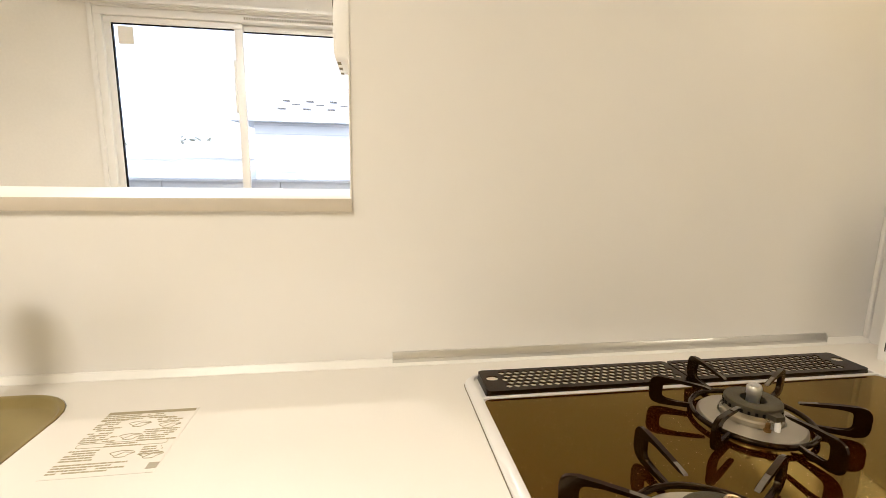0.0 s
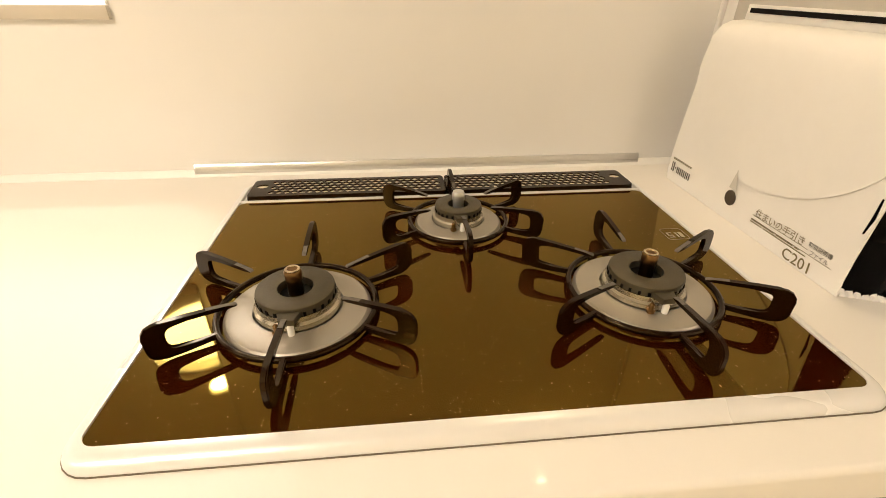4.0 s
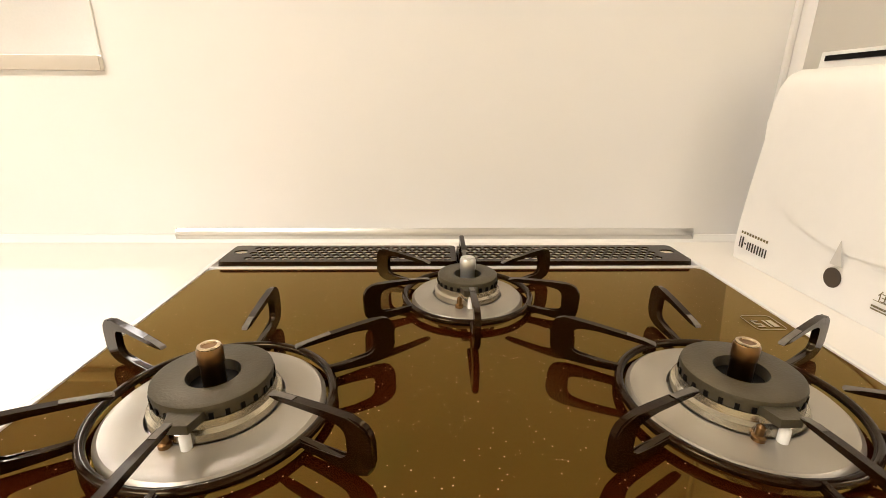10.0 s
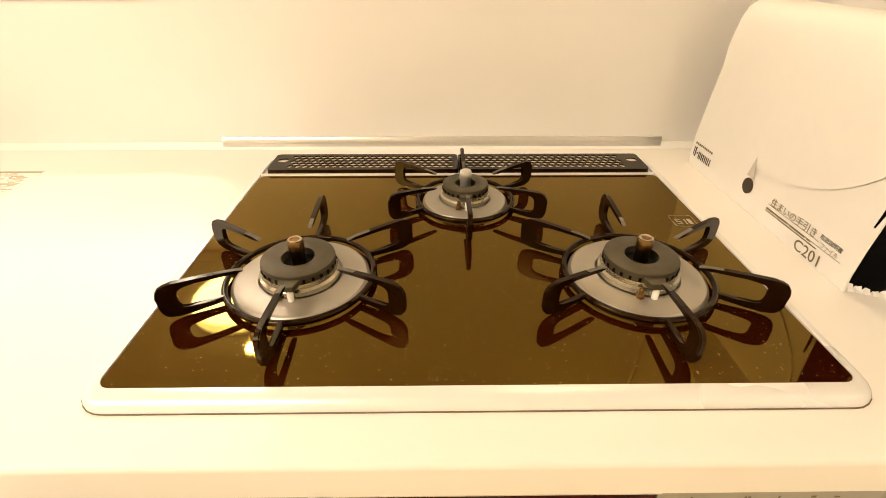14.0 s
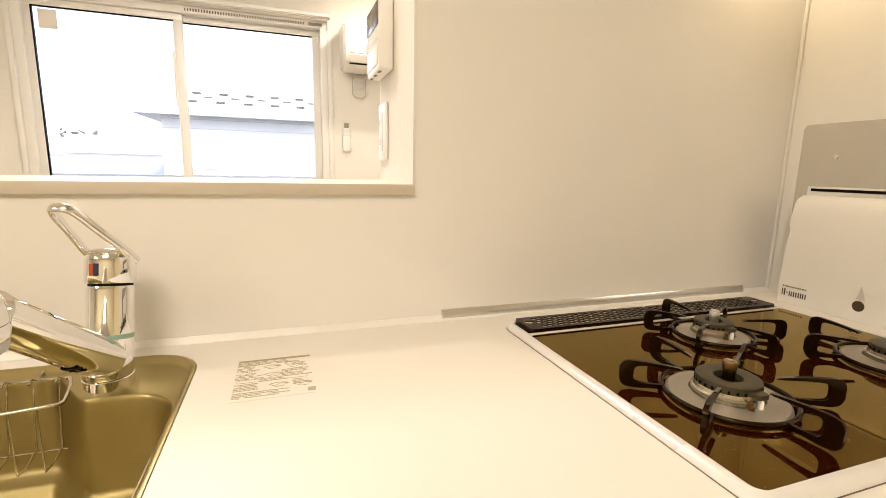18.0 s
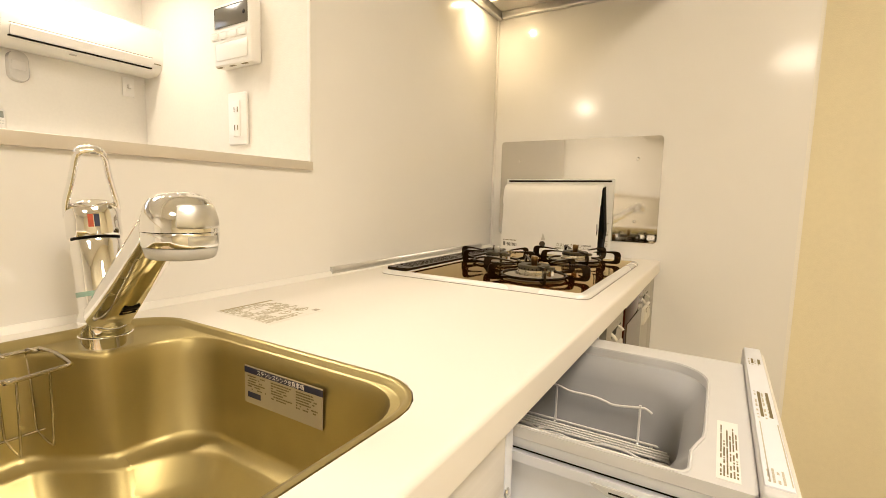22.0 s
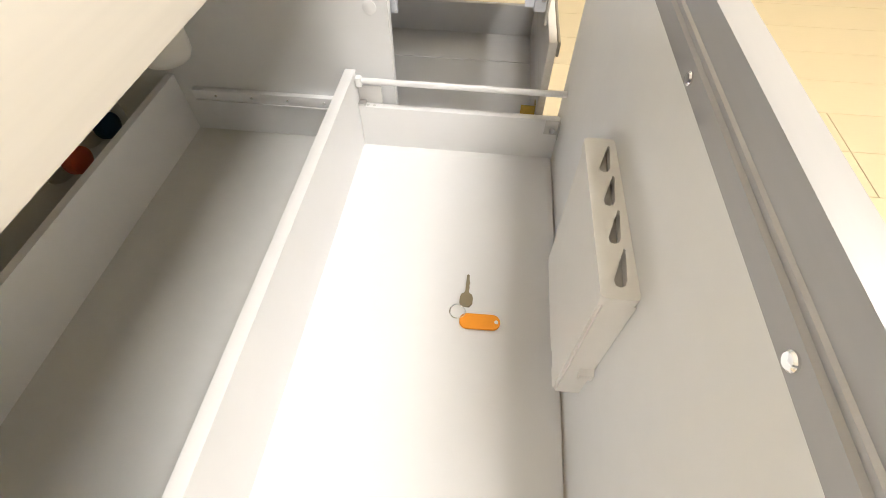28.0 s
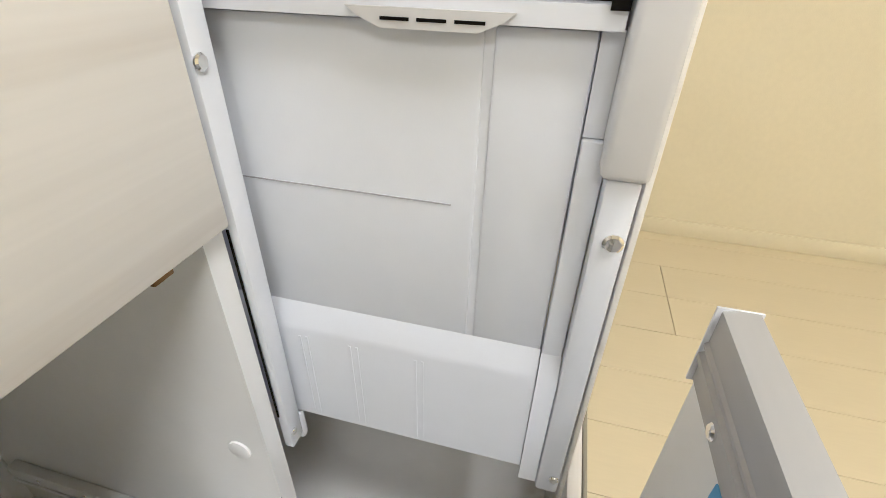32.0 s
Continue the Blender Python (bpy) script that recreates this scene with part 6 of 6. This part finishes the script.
def range_hood():
    h = thing("range_hood", "slim range hood with satin steel rim and dark filter", "range hood")
    x0, x1, y0, y1, z = -0.150, RW - 0.001, -0.60, -0.001, 1.748
    part("rim", box(x0, x1, y1 - 0.022, y1, z, z + 0.03, 0.004), SATIN, h)
    part("rim", box(x0, x1, y0, y0 + 0.022, z, z + 0.03, 0.004), SATIN, h)
    part("rim", box(x1 - 0.022, x1, y0 + 0.0225, y1 - 0.0225, z, z + 0.03, 0.004), SATIN, h)
    part("rim", box(x0, x0 + 0.022, y0 + 0.0225, y1 - 0.0225, z, z + 0.03, 0.004), SATIN, h)
    part("body", box(x0, x1, y0, y1, z + 0.031, 1.86, 0.004), SATIN, h)
    part("filter_plate", box(x0 + 0.05, x1 - 0.06, y0 + 0.06, y1 - 0.18, z + 0.008, z + 0.016, 0.003), BEIGEPL, h, "flat filter plate")
    part("underside", box(x0 + 0.0225, x1 - 0.0225, y0 + 0.0225, y1 - 0.0225, z + 0.024, z + 0.0305), mat("hood_underside", (0.55, 0.53, 0.47), 0.4, metal=0.4), h)
    part("lamp_lens", box(0.225, 0.305, -0.090, -0.040, z + 0.010, z + 0.014, 0.002), glow("hood_lens", (1.0, 0.72, 0.36), 0.8), h, "lit warm lamp lens")
    part("chimney", box(0.0, x1, -0.35, y1, 1.861, CEILZ - 0.001), WHITEPL, h)


range_hood()

# ---------------------------------------------------------------- things at the hatch and in the living room


def intercom():
    c = thing("control_panel", "white wall control panel with grey display", "control panel")
    y0, y1, z0, z1 = 0.150, 0.285, 1.385, 1.522
    part("housing", box(OX - 0.030, OX - 0.0005, y0, y1, z0, z1, 0.005, 3), WHITEPL, c)
    part("display", box(OX - 0.0312, OX - 0.0295, y0 + 0.008, y1 - 0.008, z1 - 0.052, z1 - 0.008, 0.002), mat("grey_display", (0.14, 0.13, 0.105), 0.2), c, "dark grey display")
    part("lens", lathe([(0.005, 0), (0.0001, 0.001)], (OX - 0.0313, y0 + 0.02, z1 - 0.030), 14, None, aim((0, 0, 0), (-1, 0, 0))), BLACK, c)
    for i in range(4):
        part("button", box(OX - 0.0318, OX - 0.0297, y0 + 0.014 + 0.034 * i, y0 + 0.040 + 0.034 * i, z1 - 0.078, z1 - 0.062, 0.002), PAPER, c)
    part("flap", box(OX - 0.0316, OX - 0.0297, y0 + 0.01, y1 - 0.01, z0 + 0.012, z1 - 0.085, 0.002), WHITEPL, c)
    for i in range(3):
        part("slot", box(OX - 0.026, OX - 0.020, y0 + 0.02 + 0.045 * i, y0 + 0.04 + 0.045 * i, z0 - 0.0006, z0 + 0.0008), INKG, c)


intercom()


def outlet():
    o = thing("wall_outlet", "white double wall socket in the hatch jamb", "wall outlet")
    y0, y1, z0, z1 = 0.200, 0.270, 1.208, 1.330
    part("plate", box(OX - 0.008, OX - 0.0004, y0, y1, z0, z1, 0.004, 3), WHITEPL, o)
    part("insert", box(OX - 0.0105, OX - 0.0075, y0 + 0.022, y1 - 0.022, z0 + 0.020, z1 - 0.020, 0.001), PAPER, o)
    for z in (z0 + 0.040, z0 + 0.082):
        for dy in (-0.005, 0.007):
            part("slot", box(OX - 0.0109, OX - 0.0103, (y0 + y1) / 2 + dy - 0.0012, (y0 + y1) / 2 + dy + 0.0012, z - 0.006, z + 0.006), INKG, o)


outlet()


def air_conditioner():
    a = thing("air_conditioner", "white wall-mounted air conditioner", "air conditioner")
    x0, x1, z0, z1 = -0.288, 0.522, 1.830, 2.116
    y1 = FARY - 0.001
    prof = [(y1, z0 + 0.02), (y1, z1), (y1 - 0.19, z1), (y1 - 0.225, z1 - 0.02), (y1 - 0.236, z1 - 0.06), (y1 - 0.236, z0 + 0.085), (y1 - 0.215, z0 + 0.035), (y1 - 0.16, z0 + 0.004), (y1 - 0.05, z0)]
    bm = prism(prof, "x", x0, x1)
    bmesh.ops.bevel(bm, geom=[e for e in bm.edges if abs(abs(e.verts[0].co.x - (x0 + x1) / 2) - (x1 - x0) / 2) < 1e-5 and abs(e.verts[0].co.x - e.verts[1].co.x) < 1e-6], offset=0.012, segments=3, affect="EDGES")
    part("housing", bm, WHITEPL, a, smooth=40)
    part("louver", loft([[(x, y1 - 0.239, z0 + 0.088), (x, y1 - 0.2425, z0 + 0.082), (x, y1 - 0.222, z0 + 0.036), (x, y1 - 0.2185, z0 + 0.036)] for x in (x0 + 0.045, x1 - 0.09)]), WHITEPL, a, "closed outlet louver")
    part("outlet_gap", box(x0 + 0.04, x1 - 0.085, y1 - 0.222, y1 - 0.205, z0 + 0.0275, z0 + 0.0335), BLACK, a, "dark outlet gap")
    part("gap_line", box(x0 + 0.04, x1 - 0.085, y1 - 0.2372, y1 - 0.2355, z0 + 0.090, z0 + 0.0925), INKG, a)
    part("badge", box(x1 - 0.075, x1 - 0.035, y1 - 0.232, y1 - 0.2285, z0 + 0.058, z0 + 0.064), INKG, a)
    part("lamp_window", box(0.02, 0.05, y1 - 0.19, y1 - 0.18, z0 + 0.008, z0 + 0.014), CLEARPL, a)


air_conditioner()


def sleeve_cover():
    s = thing("pipe_sleeve_cap", "beige plastic wall sleeve cap below the air conditioner", "sleeve cap")
    part("shell", loft([[(x, y, z) for x, z in rrect(-0.205 + e, -0.110 - e, 1.670 + e, 1.830, 0.042 - e * 0.8, 6)] for e, y in ((0, FARY - 0.0005), (0, FARY - 0.02), (0.006, FARY - 0.034))]), CLEARPL, s)
    part("lid", box(-0.188, -0.128, FARY - 0.0375, FARY - 0.0335, 1.73, 1.78, 0.003), CLEARPL, s)


sleeve_cover()


def remote():
    r = thing("air_conditioner_remote", "white remote control in a wall holder", "remote control")
    part("holder", box(-0.277, -0.223, FARY - 0.026, FARY - 0.0005, 1.3050, 1.4100, 0.006, 3), WHITEPL, r)
    part("body", box(-0.273, -0.227, FARY - 0.0215, FARY - 0.004, 1.4105, 1.5100, 0.005, 3), WHITEPL, r)
    part("display", box(-0.266, -0.234, FARY - 0.0228, FARY - 0.0212, 1.4660, 1.5000, 0.001), mat("lcd_grey", (0.25, 0.26, 0.22), 0.3), r)
    for i in range(2):
        for j in range(3):
            part("button", box(-0.266 + 0.012 * j, -0.258 + 0.012 * j, FARY - 0.0230, FARY - 0.0212, 1.4460 - 0.014 * i, 1.4540 - 0.014 * i, 0.001), SATIN, r)


remote()


def wall_plate():
    o = thing("air_conditioner_outlet", "white wall socket beside the air conditioner", "wall outlet")
    part("plate", box(0.36, 0.43, FARY - 0.009, FARY - 0.0005, 1.70, 1.82, 0.003), WHITEPL, o)
    part("insert", box(0.38, 0.41, FARY - 0.0115, FARY - 0.0085, 1.735, 1.785, 0.001), PAPER, o)
    part("plug", box(0.385, 0.405, FARY - 0.03, FARY - 0.012, 1.75, 1.775, 0.003), WHITEPL, o)


wall_plate()


def downlight(x, y):
    d = thing("downlight", "round recessed ceiling downlight, lit warm", "downlight", "ceiling downlights")
    part("trim_ring", lathe([(0.062, -0.001), (0.062, -0.004), (0.052, -0.007), (0.050, -0.002)], (x, y, CEILZ), 36), WHITEPL, d)
    part("lens", lathe([(0.050, -0.001), (0.050, -0.003), (0.0001, -0.003)], (x, y, CEILZ), 30), glow("lens_" + str(round(x * 100) % 97), (1.0, 0.84, 0.6), 4.0), d, "glowing lens")


downlight(-0.89, 0.52)
downlight(-0.02, 2.10)
downlight(-1.00, 0.98)
downlight(-4.5, 0.96)


def ceiling_lamp(x, y):
    c = thing("ceiling_light", "flat white square ceiling light, lit; the rear one is an added fill", "ceiling light", "kitchen ceiling lights")
    part("base", box(x - 0.35, x + 0.35, y - 0.35, y + 0.35, CEILZ - 0.02, CEILZ - 0.0005, 0.004), WHITEPL, c)
    part("diffuser", box(x - 0.33, x + 0.33, y - 0.33, y + 0.33, CEILZ - 0.034, CEILZ - 0.0205, 0.004), glow("diffuser_glow", (1.0, 0.86, 0.64), 1.3), c, "glowing diffuser")


ceiling_lamp(-1.15, -1.42)
# invented, unseen fixture to go with the added rear fill lamp
ceiling_lamp(-3.05, -1.42)


def round_ceiling_light():
    c = thing("round_ceiling_light", "round white ceiling light of the living room, lit", "ceiling light")
    at = (-1.18, 1.35, CEILZ)
    part("base", lathe([(0.275, -0.0005), (0.282, -0.012), (0.282, -0.026)], at, 56), WHITEPL, c, smooth=40)
    part("diffuser", lathe([(0.278, -0.0265), (0.279, -0.045), (0.270, -0.062), (0.24, -0.074), (0.16, -0.0795), (0.0001, -0.0805)], at, 56), glow("round_diffuser_glow", (1.0, 0.90, 0.72), 2.0), c, "glowing milky diffuser", 50)


round_ceiling_light()

# ---------------------------------------------------------------- outside the window


def balcony():
    b = thing("balcony_wall", "pale grey balcony parapet with upright joints", "parapet")
    for i in range(7):
        x = -4.25 + i * 1.0
        part("panel", box(x, x + 0.99, 3.72, 3.80, -0.4, 1.07), SIDING, b)
    part("coping", box(-4.3, 2.75, 3.69, 3.83, 1.0705, 1.10, 0.006), mat("coping_grey", (0.55, 0.56, 0.57), 0.5), b)
    part("balcony_floor", box(-4.3, 2.75, 2.74, 3.68, -0.4, -0.25), GROUND, b)


balcony()


def neighbour_house():
    h = thing("neighbour_house", "white two-storey house with pale tiled hip roof and snow guards", "house")
    x0, x1, y0, y1, ez = -3.38, 6.9, 12.0, 19.0, 2.33
    part("wall", box(x0, x1, y0, y1, -3.2, ez), SIDING, h)
    for i in range(14):
        z = -0.6 + 0.22 * i
        part("siding_joint", box(x0 - 0.004, x1, y0 - 0.006, y0 - 0.001, z, z + 0.012), ROOFM, h)
    e = 0.5
    cx, cy = (x0 + x1) / 2, (y0 + y1) / 2
    roof = loft([[(x0 - e, y0 - e, ez), (x1 + e, y0 - e, ez), (x1 + e, y1 + e, ez), (x0 - e, y1 + e, ez)], [(x0 - e, y0 - e, ez + 0.12), (x1 + e, y0 - e, ez + 0.12), (x1 + e, y1 + e, ez + 0.12), (x0 - e, y1 + e, ez + 0.12)],
                 [(cx - 1.6, cy - 0.03, ez + 1.75), (cx + 1.6, cy - 0.03, ez + 1.75), (cx + 1.6, cy + 0.03, ez + 1.75), (cx - 1.6, cy + 0.03, ez + 1.75)]])
    rf = part("roof", roof, ROOFM, h, "pale grey roof", None)
    part("gutter", box(x0 - e - 0.08, x1 + e + 0.08, y0 - e - 0.09, y0 - e - 0.005, ez - 0.02, ez + 0.08, 0.02), SIDING, h)
    slope = (1.63) / (cy - (y0 - e))
    for k in range(9):
        yy = y0 - e + 0.42 * (k + 1)
        zz = ez + 0.12 + slope * (yy - (y0 - e))
        cut = (cx - 1.6 - (x0 - e)) * (yy - (y0 - e)) / (cy - (y0 - e))
        part("course", box(x0 - e + cut, x1 + e - cut, yy - 0.02, yy, zz + 0.002, zz + 0.022), SIDING, rf)
    for k in range(3):
        yy = y0 - e + 0.5 + 0.36 * k
        zz = ez + 0.12 + slope * (yy - (y0 - e))
        for i in range(10):
            x = x0 + 0.6 + i * 0.62 + 0.3 * (k % 2)
            part("snow_guard", box(x, x + 0.20, yy - 0.03, yy, zz, zz + 0.05), INK, rf)
    for wx in (-2.84, 0.6, 3.0):
        w = part("window", box(wx, wx + 1.25, y0 - 0.05, y0 - 0.001, 1.09, 2.02), WHITEPL, h)
        part("pane", box(wx + 0.06, wx + 0.60, y0 - 0.056, y0 - 0.0505, 1.15, 1.96), WINDARK, w)
        part("pane", box(wx + 0.65, wx + 1.19, y0 - 0.056, y0 - 0.0505, 1.15, 1.96), SIDING, w)


neighbour_house()


def far_house(x, y, w, d, eave, rise, tone):
    h = thing("distant_house", "small pale house with a gabled roof far away", "house", "distant houses")
    part("wall", box(x, x + w, y, y + d, -3.2, eave), SIDING, h)
    part("roof", prism([(y - 0.4, eave), (y + d + 0.4, eave), (y + d / 2, eave + rise)], "x", x - 0.4, x + w + 0.4), tone, h)
    for k in range(2):
        part("window", box(x + w * (0.2 + 0.4 * k), x + w * (0.2 + 0.4 * k) + 0.9, y - 0.03, y - 0.001, eave - 1.6, eave - 0.6), WINDARK, h)


rnd = random.Random(4)
far_house(-9.6, 15.5, 5.0, 5, 0.55, 0.75, ROOFM)
for i in range(13):
    far_house(-34 + i * 3.6 + rnd.uniform(-0.8, 0.8), 30 + rnd.uniform(0, 16), rnd.uniform(3.5, 6), 5, rnd.uniform(0.6, 1.9), rnd.uniform(0.8, 1.4), ROOFM if i % 2 else SIDING)


def far_trees():
    bm = bmesh.new()
    r = random.Random(9)
    for _ in range(1400):
        x = r.uniform(-40, 12)
        top = 3.4 + 1.0 * math.sin(x * 0.21) + 0.6 * math.sin(x * 0.77)
        z = r.uniform(-2.5, top)
        y = 62 + r.uniform(0, 6)
        s = r.uniform(0.25, 0.7)
        vs = [bm.verts.new((x + s * r.uniform(-1, 1), y + s * r.uniform(-1, 1), z + s * r.uniform(-0.6, 1))) for k in range(4)]
        for f in ((0, 1, 2), (0, 2, 3), (0, 3, 1), (1, 3, 2)):
            bm.faces.new([vs[k] for k in f])
    solid("far_woods", bm, TREE, "hazy bare woods on the horizon", "woods", "stuff", None)


far_trees()

# ---------------------------------------------------------------- floor planks, last
PW, PL, GAP = 0.1665, 1.818, 0.0011
near_mesh = {}


def plank_mesh(length, key):
    if key not in near_mesh:
        bm = box(0, PW - GAP, 0, length - 0.0022, -0.0085, 0, 0.0008, 1)
        me = bpy.data.meshes.new("plank")
        bm.to_mesh(me)
        bm.free()
        me.materials.append(PLANK)
        near_mesh[key] = me
    return near_mesh[key]


rest = bmesh.new()
x_first = 0.06 - PW * 34
for i in range(40):
    x = x_first + i * PW
    if x + PW > 0.80:
        break
    pair = (i - 34) // 2
    shift = (-1.168, -0.42, -1.72, -0.75)[pair % 4]
    for j in range(-3, 4):
        a = shift + PL * j
        b = a + PL
        a, b = max(a, -2.6), min(b, 2.60)
        if b - a < 0.02:
            continue
        if x > -2.2 and b < 0.4 and a < -0.3:
            ob = new("plank", plank_mesh(b - a, round(b - a, 3)))
            ob.parent = floor
            ob.location = (x, a, 0)
        else:
            box(x, x + PW - GAP, a, b - 0.0022, -0.0085, 0, bm=rest)
part("plank_rest", rest, PLANK, floor, smooth=None)["kind"] = "stuff"
